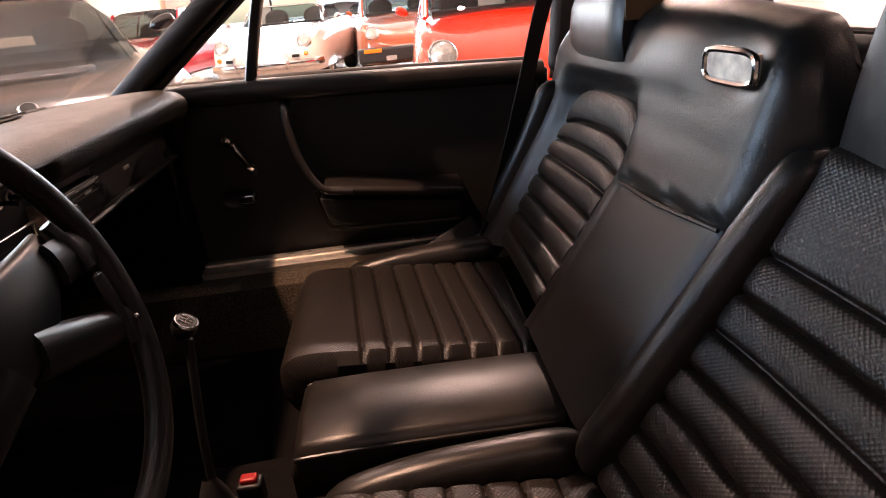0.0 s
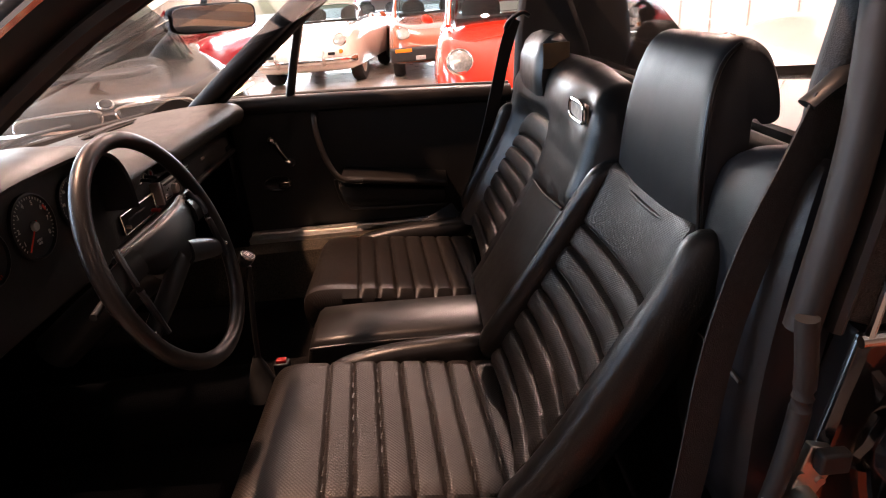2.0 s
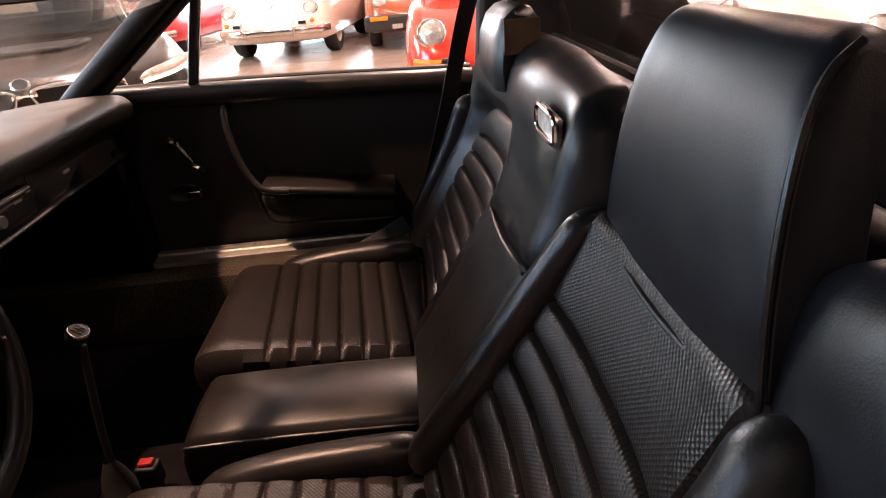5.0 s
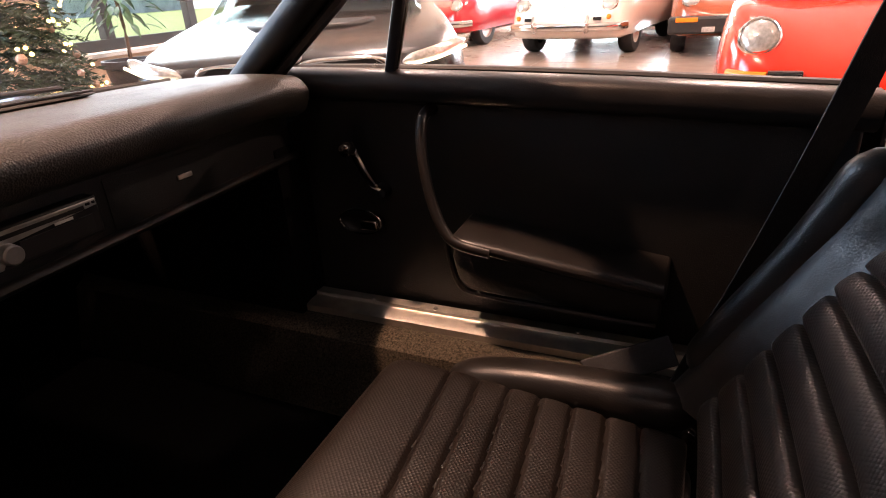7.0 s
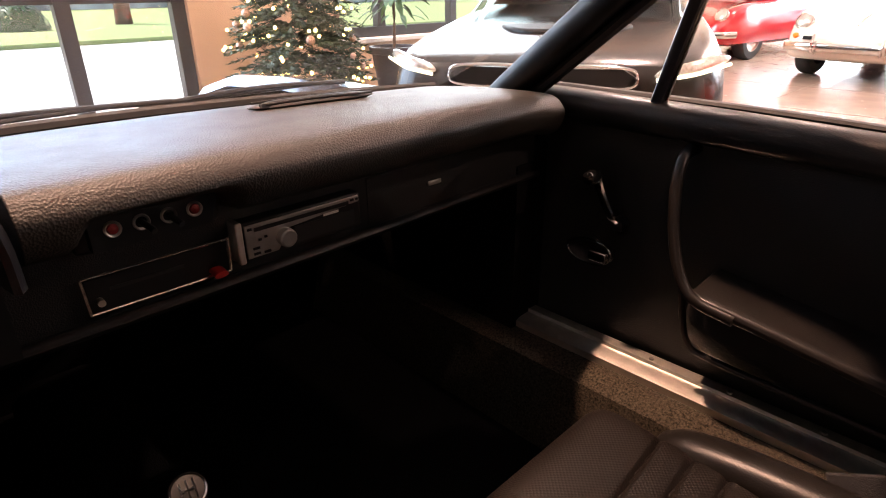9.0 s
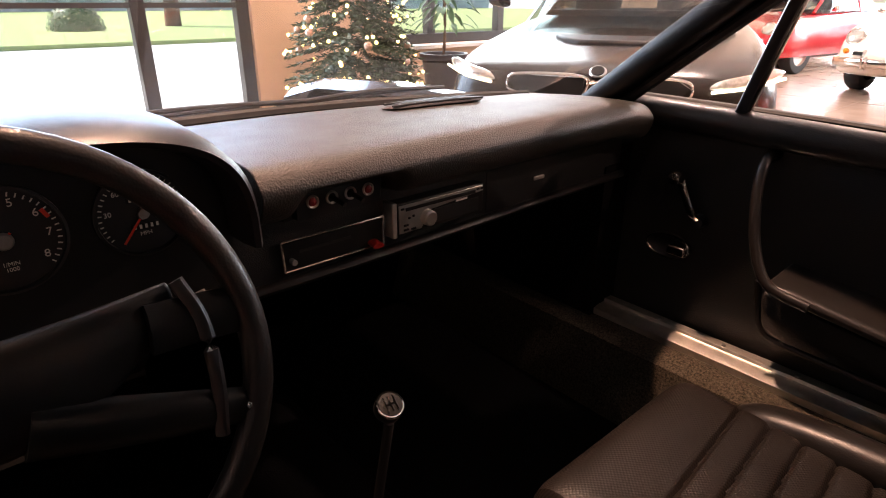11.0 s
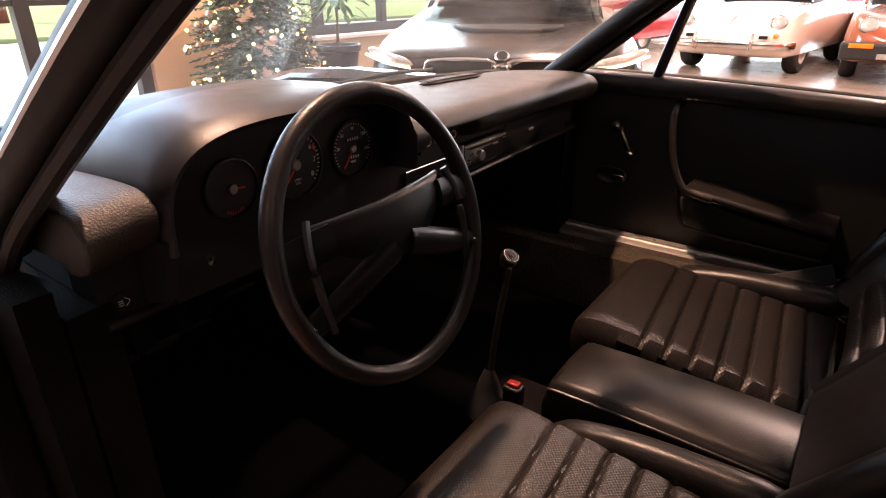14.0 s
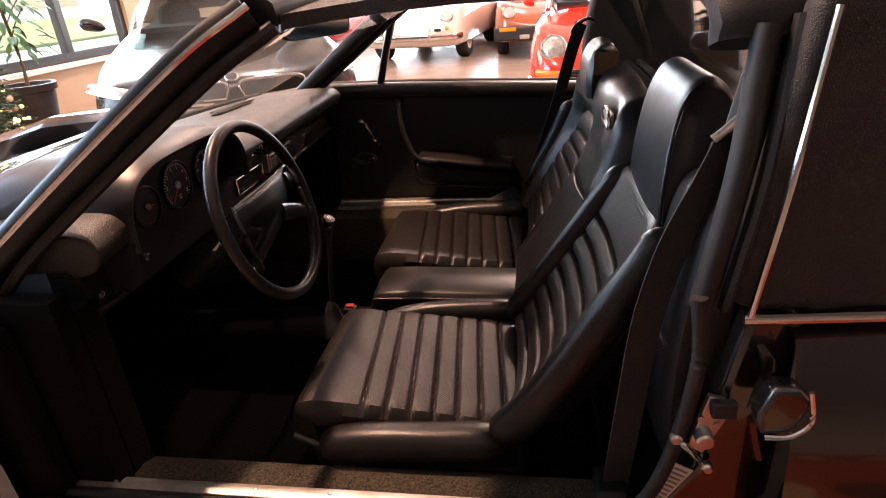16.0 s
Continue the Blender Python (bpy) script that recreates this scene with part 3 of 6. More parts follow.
dpart("panel", box(0.02, 1.02, 0.735, 0.775, 0.385, 0.81), DOORV, "black vinyl trim panel", bevel=0.006)
dpart("shell", box(0.0, 1.06, 0.778, 0.82, 0.30, 0.80), PAINTBLACK, bevel=0.01)
# padded top roll
dpart("door_cap", tube([(0.05, 0.752, 0.825), (0.10, 0.745, 0.827), (0.35, 0.742, 0.823), (0.7, 0.742, 0.812), (1.03, 0.745, 0.797)], 0.038, 0.028, n=24, power=2.6), LEATHER, "padded black leather door cap")
dpart("window_slot", tube([(0.09, 0.775, 0.853), (0.5, 0.775, 0.847), (1.03, 0.772, 0.826)], 0.010, 0.006, n=12, seg=8), RUBBER)
# grab handle running into the armrest
dpart("grab_handle", tube([(0.382, 0.740, 0.788), (0.382, 0.695, 0.776), (0.388, 0.672, 0.73), (0.405, 0.655, 0.66), (0.432, 0.640, 0.605), (0.462, 0.632, 0.582), (0.52, 0.630, 0.572)], 0.0095, 0.008, n=34, seg=12, up=(0, 1, 0), taper=lambda u: 1.0 + 0.35 * math.exp(-(u / 0.1) ** 2)), LEATHER, "curved black grab handle")
dpart("armrest", skin([[(x, 0.742, z + 0.016), (x, 0.640, z + 0.012), (x, 0.628, z + 0.006), (x, 0.626, z - 0.004), (x, 0.634, z - 0.012), (x, 0.742, z - 0.030)] for x, z in ((0.45, 0.584), (0.50, 0.578), (0.62, 0.562), (0.72, 0.549), (0.78, 0.541), (0.797, 0.539))]), LEATHER, "black door armrest", bevel=0.005)
pk = dpart("door_pocket", skin([[(x, 0.74, z1), (x, 0.690, z1), (x, 0.682, (z0 + z1) / 2), (x, 0.690, z0), (x, 0.74, z0 - 0.005)] for x, z0, z1 in ((0.43, 0.515, 0.548), (0.44, 0.480, 0.546), (0.47, 0.463, 0.540), (0.6, 0.455, 0.524), (0.74, 0.448, 0.506), (0.79, 0.452, 0.500))], closed=True), DOORV, "black map pocket", bevel=0.004)
part("pocket_edge", tube([(0.425, 0.668, 0.575), (0.430, 0.672, 0.53), (0.445, 0.672, 0.482), (0.48, 0.676, 0.466), (0.62, 0.682, 0.456), (0.785, 0.690, 0.447)], 0.006, 0.006, n=30, seg=8), LEATHER, pk)
cr = dpart("window_crank", tube([(0.250, 0.722, 0.618), (0.240, 0.704, 0.64), (0.222, 0.698, 0.68), (0.212, 0.700, 0.703)], 0.008, 0.005, n=16, seg=8, up=(0, 1, 0)), CHROME, "chrome window winder")
part("crank_knob", lathe([(0.0, 0.030), (0.011, 0.028), (0.0150, 0.018), (0.013, 0.006), (0.007, 0.0)], 18, Matrix.Translation((0.211, 0.700, 0.705)) @ pose(0, 0, 0, 90)), CHROME, cr)
part("crank_hub", lathe([(0.0, 0.022), (0.012, 0.020), (0.015, 0.0)], 18, Matrix.Translation((0.250, 0.736, 0.616)) @ pose(0, 0, 0, 90)), SATIN, cr)
rl = dpart("door_release", lathe([(0.0, 0.002), (0.018, 0.002), (0.026, 0.007), (0.029, 0.010), (0.031, 0.0)], 24, Matrix.Translation((0.195, 0.735, 0.548)) @ pose(0, 0, 0, 90) @ Matrix.Diagonal((1.55, 0.85, 1, 1))), PLASTIC, "recessed door release")
part("release_rim", tube([(0.195 + 0.047 * math.cos(a), 0.724, 0.548 + 0.025 * math.sin(a)) for a in np.linspace(0, 2 * math.pi, 17)], 0.0022, 0.0022, n=48, seg=6, up=(0, 1, 0)), CHROME, rl)
part("release_lever", box(0.200, 0.238, 0.712, 0.724, 0.536, 0.556), CHROME, rl, "chrome release lever", bevel=0.003)

for o in (cr, rl):
    o.matrix_basis = DOOR @ Matrix.Translation((0.026, -0.008, 0.017))

# quarter glass with its post
vw = thing("quarter_window", "clear triangular quarter window with black post", "car window", (0.3, 0.72, 0.84))
VW = Matrix.Translation((-0.3, -0.72, -0.84))


def vpart(*a, **kw):
    ob = part(*a, parent=vw, **kw)
    ob.matrix_basis = VW
    return ob


vpart("post", tube([(0.305, 0.735, 0.835), (0.345, 0.718, 0.96), (0.395, 0.695, 1.10), (0.405, 0.69, 1.12)], 0.009, 0.012, n=14, seg=8, up=(1, 0, 0)), SATIN)
vpart("post_trim", tube([(0.318, 0.735, 0.835), (0.358, 0.718, 0.96), (0.408, 0.695, 1.10), (0.418, 0.69, 1.12)], 0.003, 0.004, n=14, seg=8, up=(1, 0, 0)), CHROME)
vpart("lower_frame", tube([(0.07, 0.735, 0.845), (0.2, 0.736, 0.842), (0.305, 0.735, 0.838)], 0.005, 0.005, n=8, seg=8), CHROME)
vg = vpart("pane", skin([[(0.10, 0.733, 0.845), (0.303, 0.733, 0.842)], [(0.23, 0.710, 0.97), (0.345, 0.716, 0.97)], [(0.375, 0.695, 1.09), (0.392, 0.697, 1.09)]], closed=False), GLASS, smooth=0)
vg.visible_shadow = False

# ---- dashboard ----
dash = thing("dashboard", "black padded dashboard with hooded gauges and radio", "dashboard", (0.0, 0, 0.75))
DASH = Matrix.Translation((0, 0, -0.75))


def hpart(name, bm, mat, label="", parent=None, **kw):
    ob = part(name, bm, mat, parent or dash, label, **kw)
    if parent is None:
        ob.matrix_basis = DASH
    return ob


def roll_section(y):
    """Cross-section of the padded top: x and z from the screen to the lower lip."""
    k = 0.16 * (y / 0.68) ** 2
    up = 0.034 / (1 + math.exp((abs(y - 0.001) - 0.076) / 0.004))
    return [(-0.30 + k, 0.832), (-0.20 + 0.6 * k, 0.846), (-0.05 + 0.2 * k, 0.856), (0.06, 0.861), (0.115, 0.862), (0.145, 0.858), (0.162, 0.845), (0.168, 0.832), (0.162, 0.812 + 0.5 * up), (0.150, 0.797 + 0.75 * up), (0.128, 0.788 + up), (0.108, 0.786 + up)]


def roll(y0, y1, n):
    rings = []
    for y in np.linspace(y0, y1, n):
        pts = smooth_path([(x, y, z) for x, z in roll_section(y)], 40)
        sag = 0.010 * max(0, (abs(y) - 0.62) / 0.06)
        rings.append([(p.x, p.y, p.z - sag) for p in pts] + [(0.09, y, 0.786), (-0.26 + 0.16 * (y / 0.68) ** 2, y, 0.775)])
    return skin(rings)


hpart("top_pad", roll(-0.125, 0.685, 110), DASHV, "padded dash top roll in creased black vinyl", bevel=0.004)
hpart("top_pad", roll(-0.685, -0.60, 8), DASHV, "padded dash top roll in creased black vinyl", bevel=0.004)
hpart("face", box(0.03, 0.095, -0.66, 0.70, 0.688, 0.790), DOORV, "flat black dash face", smooth=0)
hpart("face_lip", tube([(0.10, -0.66, 0.690), (0.103, 0, 0.689), (0.10, 0.70, 0.698)], 0.010, 0.008, n=10, seg=10), LEATHER, "rolled lower edge of dash")
hpart("under_tray", prism([(0.088, 0.690), (0.0, 0.68), (-0.3, 0.68), (-0.3, 0.73), (0.088, 0.72)], "y", -0.66, 0.68), SHADECARPET, smooth=0)
for s0, s1 in ((0.235, 0.45),):
    dv = hpart("defroster_slot", tube([(-0.105, s0, 0.856), (-0.095, (s0 + s1) / 2, 0.857), (-0.07, s1, 0.858)], 0.020, 0.006, n=14, round_ends=True), RUBBER, "black defroster vent")
    part("slot_gap", tube([(-0.103, s0 + 0.02, 0.861), (-0.094, (s0 + s1) / 2, 0.862), (-0.07, s1 - 0.02, 0.863)], 0.009, 0.003, n=14, round_ends=True), PLASTIC, dv)
    for k in range(2):
        part("vent_lip", tube([(-0.117 + 0.026 * k, s0 + 0.012, 0.861), (-0.107 + 0.026 * k, (s0 + s1) / 2, 0.8625), (-0.083 + 0.026 * k, s1 - 0.012, 0.8635)], 0.002, 0.002, n=14, seg=6), LEATHER, dv)

# gauge hood: an arch over the three dials
hood = []
for x, up, wid in ((-0.22, -0.03, 0.0), (-0.08, 0.005, 0.0), (0.06, 0.012, 0.0), (0.13, 0.008, 0.0), (0.165, 0.0, 0.0), (0.175, -0.006, -0.006), (0.172, -0.012, -0.012), (0.15, -0.016, -0.016), (0.11, -0.018, -0.018)):
    ring = []
    for a in np.linspace(0, math.pi, 33):
        c, s_ = math.cos(a), math.sin(a)
        px = math.copysign(abs(c) ** 0.55, c) * (0.236 + wid)
        pz = abs(s_) ** 0.6 * (0.145 + up)
        if x < -0.1:
            pz *= 0.92
        ring.append((x, -0.365 - px, 0.780 + pz))
    hood.append(ring)
hpart("gauge_hood", skin(hood, closed=False), HEAD, "leather-covered gauge hood")
hpart("hood_flank", prism([(0.10, 0.80), (0.17, 0.80), (0.155, 0.72), (0.10, 0.70)], "y", -0.605, -0.590), HEAD)
hpart("gauge_panel", prism([(-0.575, 0.69), (-0.145, 0.69), (-0.145, 0.86), (-0.20, 0.900), (-0.52, 0.900), (-0.575, 0.855)], "x", 0.085, 0.115), PLASTIC, "black gauge panel")


def gauge(name, y, z, r, label):
    g = hpart(name, lathe([(r * 1.06, 0.0), (r * 1.06, 0.006), (r, 0.007), (r * 0.985, 0.002), (0.0, 0.002)], 48, Matrix.Translation((0.115, y, z)) @ pose(0, 0, 0, 90, 0, 90)), FACE, label)
    return g


def dial_m(y, z, r, deg, off=0.119):
    """A place on a dial: deg clockwise from the top, at radius r."""
    a = radians(deg)
    return Matrix.Translation((off, y + r * math.sin(a), z + r * math.cos(a))) @ pose(0, 0, 0, 90, 0, 90)


def ticks(g, y, z, r, degs, ln, w, mat=WHITEPRINT):
    for d in degs:
        part("tick", box(-w / 2, w / 2, -ln, 0, 0, 0.0006), mat, g, smooth=0).matrix_basis = DASHI @ dial_m(y, z, r, d) @ pose(0, 0, 0, 0, 0, -d)


DASHI = Matrix()
tach = gauge("tachometer", -0.371, 0.829, 0.050, "black tachometer dial with white figures")
ticks(tach, -0.371, 0.829, 0.047, [-130 + 260 * k / 32 for k in range(33)], 0.004, 0.0012)
for k in range(1, 9):
    d = -118 + 248 * (k - 1) / 7.2
    text_part("figure", str(k), 0.011, DASHI @ dial_m(-0.371, 0.829, 0.037, d), WHITEPRINT, tach)
part("red_zone", box(-0.005, 0.005, -0.004, 0, 0, 0.0007), REDPAINT, tach).matrix_basis = dial_m(-0.371, 0.829, 0.044, 62) @ pose(0, 0, 0, 0, 0, -62)
text_part("figure", "1/MIN\n1000", 0.0055, dial_m(-0.371, 0.829, 0.026, 178), WHITEPRINT, tach)
spd = gauge("speedometer", -0.250, 0.829, 0.044, "black speedometer dial in miles per hour")
ticks(spd, -0.250, 0.829, 0.042, [-125 + 250 * k / 30 for k in range(31)], 0.0035, 0.0011)
for w, d in (("30", -82), ("60", -42), ("90", 3), ("120", 52), ("150", 100)):
    text_part("figure", w, 0.0075, dial_m(-0.250, 0.829, 0.033, d), WHITEPRINT, spd)
text_part("figure", "MPH", 0.006, dial_m(-0.250, 0.829, 0.022, 180), WHITEPRINT, spd)
for dz in (0.016, -0.014):
    part("odometer_window", box(0.1185, 0.1192, -0.250 - 0.014, -0.250 + 0.014, 0.829 + dz - 0.0035, 0.829 + dz + 0.0035), PLASTIC, spd, smooth=0)
    for k in range(5):
        part("digit_bar", box(0.1193, 0.1196, -0.250 - 0.011 + k * 0.0055, -0.250 - 0.0085 + k * 0.0055, 0.829 + dz - 0.0022, 0.829 + dz + 0.0022), WHITEPRINT, spd, smooth=0)
combo = gauge("combination_gauge", -0.484, 0.822, 0.040, "black fuel and temperature gauge")
ticks(combo, -0.484, 0.812, 0.026, [-150 - 10 * k for k in range(7)], 0.004, 0.0012, REDPAINT)
for o in (tach, spd, combo):
    o.matrix_basis = DASH @ Matrix.Translation((0, 0.014, 0))
for g, y, z, d, ln, hr in ((tach, -0.371, 0.829, -138, 0.044, 0.0085), (spd, -0.250, 0.829, -142, 0.037, 0.0065), (combo, -0.484, 0.822, 95, 0.02, 0.0075)):
    part("needle", box(-0.0011, 0.0011, -0.010, ln, 0.001, 0.0022), REDPAINT, g, "orange needle").matrix_basis = dial_m(y, z, 0, 0) @ pose(0, 0, 0, 0, 0, -d)
    part("needle_cap", lathe([(0.0, 0.005), (hr * 0.8, 0.0045), (hr, 0.002), (hr, 0.0)], 20, dial_m(y, z, 0, 0)), STEEL, g, "silver needle cap")

# switch plate with knobs and warning lamp
sp = hpart("switch_plate", prism([(-0.062, 0.767), (0.062, 0.767), (0.066, 0.790), (0.060, 0.8085), (-0.062, 0.8085)], "x", 0.094, 0.1275), PLASTIC, "black switch plate")
sr = hpart("switch_recess", prism([(-0.075, 0.762), (0.076, 0.762), (0.080, 0.792), (0.068, 0.815), (-0.075, 0.815)], "x", 0.093, 0.112), RUBBER, bevel=0.004)
for k, y in enumerate((-0.040, -0.012, 0.016, 0.044)):
    ring = part("bezel", lathe([(0.0088, 0.0), (0.0088, 0.002), (0.0078, 0.003), (0.0062, 0.002), (0.006, 0.0)], 24, Matrix.Translation((0.1275, y, 0.788)) @ pose(0, 0, 0, 90, 0, 90)), ALU, sp, "silver ring")
    if k in (0, 3):
        part("lamp_lens", lathe([(0.006, 0.0), (0.005, 0.003), (0.0, 0.0045)], 18, Matrix.Translation((0.1275, y, 0.788)) @ pose(0, 0, 0, 90, 0, 90)), REDPLASTIC, ring, "red warning lens")
    else:
        part("toggle", tube([(0.1275, y, 0.788), (0.142, y + 0.002, 0.786), (0.152, y + 0.004, 0.783)], 0.0035, 0.0035, n=8, seg=10, round_ends=False), PLASTIC, ring, "black toggle")

# heater panel with chrome surround
hp = hpart("heater_panel", box(0.094, 0.100, -0.074, 0.084, 0.700, 0.742), PLASTIC, "black heater slider panel in a chrome frame", bevel=0.002)
fr = [(-0.074, 0.700), (0.084, 0.700), (0.086, 0.742), (-0.076, 0.742), (-0.074, 0.700)]
for a, b in zip(fr, fr[1:]):
    part("chrome_frame", tube([(0.101, a[0], a[1]), (0.101, (a[0] + b[0]) / 2, (a[1] + b[1]) / 2), (0.101, b[0], b[1])], 0.002, 0.002, n=4, seg=8, up=(1, 0, 0)), CHROME, hp)
part("slider_slot", box(0.100, 0.1012, -0.05, 0.03, 0.722, 0.726), FACE, hp)
part("slider_knob", tube([(0.100, 0.066, 0.707), (0.108, 0.066, 0.706), (0.116, 0.066, 0.705)], 0.009, 0.0045, n=6, seg=12), REDPLASTIC, hp, "red slider knob")
part("slider_knob", tube([(0.100, -0.063, 0.714), (0.106, -0.063, 0.714), (0.110, -0.063, 0.714)], 0.004, 0.004, n=6, seg=10), ALU, hp)

# radio
rd = hpart("radio", box(0.094, 0.118, 0.096, 0.274, 0.712, 0.762), PLASTIC, "silver and black single-slot car radio", bevel=0.003)
part("silver_plate", prism([(0.100, 0.716), (0.142, 0.716), (0.160, 0.742), (0.270, 0.750), (0.270, 0.759), (0.100, 0.759)], "x", 0.1185, 0.121), STEEL, rd, "silver faceplate", bevel=0.001)
part("side_cheek", box(0.094, 0.119, 0.090, 0.0985, 0.710, 0.764), ALU, rd, bevel=0.002)
part("disc_slot", box(0.1205, 0.1222, 0.112, 0.252, 0.7495, 0.7545), PLASTIC, rd, "dark disc slot")
kn = part("volume_knob", lathe([(0.0, 0.012), (0.010, 0.0118), (0.0118, 0.010), (0.0125, 0.0), (0.0, 0.0)], 32, Matrix.Translation((0.121, 0.152, 0.732)) @ pose(0, 0, 0, 90, 0, 90)), STEEL, rd, "turned aluminium volume knob")
for y, z, w in ((0.106, 0.754, 0.006), (0.118, 0.738, 0.004), (0.126, 0.740, 0.004), (0.112, 0.728, 0.009), (0.112, 0.721, 0.009), (0.126, 0.720, 0.009), (0.258, 0.7545, 0.006), (0.266, 0.7545, 0.004)):
    part("button", box(0.1208, 0.1225, y - w / 2, y + w / 2, z - 0.0016, z + 0.0016), PLASTIC, rd, bevel=0.0005)
part("display", box(0.1182, 0.1195, 0.168, 0.262, 0.718, 0.740), FACE, rd)
part("brand_bar", box(0.1195, 0.1202, 0.212, 0.236, 0.7425, 0.7460), WHITEPRINT, rd)
part("glovebox_latch", box(0.094, 0.099, 0.421, 0.449, 0.734, 0.7415), ALU, dash, "silver glovebox latch", bevel=0.0015).matrix_basis = DASH
hpart("glovebox_lid", box(0.0945, 0.0965, 0.30, 0.66, 0.690, 0.772), DOORV, bevel=0.003)
for o, up in ((sp, 0.014), (sr, 0.014), (hp, 0.004), (rd, 0.003)):
    o.matrix_basis = DASH @ Matrix.Translation((0.0, -0.003, up))
hpart("lamp_switch", lathe([(0.0, 0.014), (0.007, 0.012), (0.008, 0.004), (0.005, 0.0)], 16, Matrix.Translation((0.118, -0.524, 0.738)) @ pose(0, 0, 0, 90, 0, 90)), CHROME, "small chrome pull knob")
sy = hpart("lamp_switch", disc(0.013, 0.004, 24, m=Matrix.Translation((0.096, -0.635, 0.715)) @ pose(0, 0, 0, 90, 0, 90)), PLASTIC, "black round switch with lamp symbol")
for k in range(3):
    part("symbol_bar", box(0.1005, 0.1008, -0.640, -0.634, 0.711 + 0.003 * k, 0.7122 + 0.003 * k), WHITEPRINT, sy, smooth=0)
part("symbol_ring", tube([(0.1005, -0.632, 0.709), (0.1005, -0.626, 0.715), (0.1005, -0.632, 0.721)], 0.0006, 0.0006, n=10, seg=6), WHITEPRINT, sy)

# ---- steering wheel ----
wheel = thing("steering_wheel", "black leather-rimmed four-spoke steering wheel", "steering wheel", (0.338, -0.399, 0.785))
WT = pose(0, 0, 0, 0, -16.5, 0)


def wpart(name, bm, mat, label="", parent=None, **kw):
    ob = part(name, bm, mat, parent or wheel, label, **kw)
    if parent is None:
        ob.matrix_basis = WT
    return ob


R = 0.178
rim = wpart("rim", skin([[((0.0125 * math.sin(b)), (R + 0.0125 * math.cos(b)) * math.cos(a), (R + 0.0125 * math.cos(b)) * math.sin(a)) for b in np.linspace(0, 2 * math.pi, 13)[:-1]] for a in np.linspace(0, 2 * math.pi, 73)], caps=False), LEATHER, "grained black rim")
HUBX = -0.030
# broad upper pad with curved flanks, tapering towards the rim
pad_rings = []
for v in np.linspace(-1, 1, 25):
    zt = 0.052 - 0.020 * (1 - v * v) * 0.2 + 0.004 * v
    zb = 0.022 - 0.052 * (1 - v * v) ** 1.2
    th = 0.012 + 0.016 * (1 - v * v)
    y = 0.125 * v
    xf = HUBX + 0.030 + 0.018 * (1 - v * v)
    pad_rings.append([(xf - 0.006, y, zt), (xf, y, zt - 0.006), (xf + 0.004, y, (zt + zb) / 2), (xf, y, zb + 0.006), (xf - 0.006, y, zb), (xf - th, y, zb + 0.004), (xf - th, y, zt - 0.004)])
wpart("hub_pad", skin(pad_rings), HUBPAD, "black padded horn bar", bevel=0.004)
for s in (-1, 1):
    wpart("spoke", tube([(0.010, s * 0.10, 0.025), (0.004, s * 0.14, 0.022), (0.0, s * 0.172, 0.018)], 0.006, 0.020, n=8, seg=10, up=(0, 0, 1)), HUBPAD)
    wpart("spoke", tube([(0.014, s * 0.015, -0.014), (0.008, s * 0.090, -0.040), (0.002, s * 0.140, -0.056), (0.0, s * 0.168, -0.064)], 0.015, 0.007, n=14, seg=10, up=(1, 0, 0), taper=lambda u: 1.35 - 0.45 * u), HUBPAD, "satin black lower spoke")
    wpart("horn_rim", tube([(0.006, s * 0.128, 0.055), (0.010, s * 0.138, 0.02), (0.010, s * 0.138, -0.03), (0.006, s * 0.132, -0.075)], 0.005, 0.006, n=16, seg=8), SATIN)
    wpart("rivet", lathe([(0.0, 0.004), (0.003, 0.003), (0.004, 0.0)], 10, Matrix.Translation((0.006, s * 0.158, -0.061)) @ pose(0, 0, 0, 90, 0, 90)), CHROME)
wpart("column", tube([(-0.03, 0, -0.01), (-0.15, 0, -0.045), (-0.26, 0, -0.085)], 0.035, 0.035, n=10), PLASTIC, "black column shroud")
wpart("ignition_lock", lathe([(0.0, 0.006), (0.006, 0.006), (0.009, 0.0)], 16, Matrix.Translation((-0.14, 0.075, -0.03)) @ pose(0, 0, 0, 90, 0, 90)), CHROME)
wpart("stalk", tube([(-0.07, 0.03, 0.0), (-0.06, 0.10, 0.015), (-0.055, 0.165, 0.028)], 0.005, 0.005, n=10, seg=10), PLASTIC, "black column stalk")
wpart("stalk", tube([(-0.07, -0.03, 0.0), (-0.06, -0.10, -0.005), (-0.055, -0.155, -0.01)], 0.005, 0.005, n=10, seg=10), PLASTIC, "black column stalk")

# ---- seats ----
BACKP = [(0.835, 0.435), (0.862, 0.48), (0.905, 0.56), (0.950, 0.64), (0.990, 0.715), (1.020, 0.785), (1.032, 0.83)]
CUSHP = [(0.404, 0.312), (0.386, 0.352), (0.383, 0.392), (0.396, 0.424), (0.43, 0.438), (0.50, 0.436), (0.62, 0.425), (0.74, 0.413), (0.85, 0.403)]


def seat_cushion(seat, off, y0, y1):
    c = part("cushion", pad(CUSHP, y0, y1, [0.245 + 0.048 * k for k in range(7)], depth=0.007, crown=0.0035, nu=330, slant=0.018), WEAVE, seat, "pleated black basket-weave cushion")
    c.matrix_basis = off
    base = part("cushion_base", box(0.415, 0.86, y0 + 0.01, y1 - 0.01, 0.26, 0.36), HEAD, seat, bevel=0.02)
    base.matrix_basis = off
    return c


dseat = thing("driver_seat", "black high-back sports seat with pleated basket-weave inserts", "car seat", (0.65, -0.42, 0.25), group="car seats")
DS = Matrix.Translation((-0.65, 0.42, -0.25))


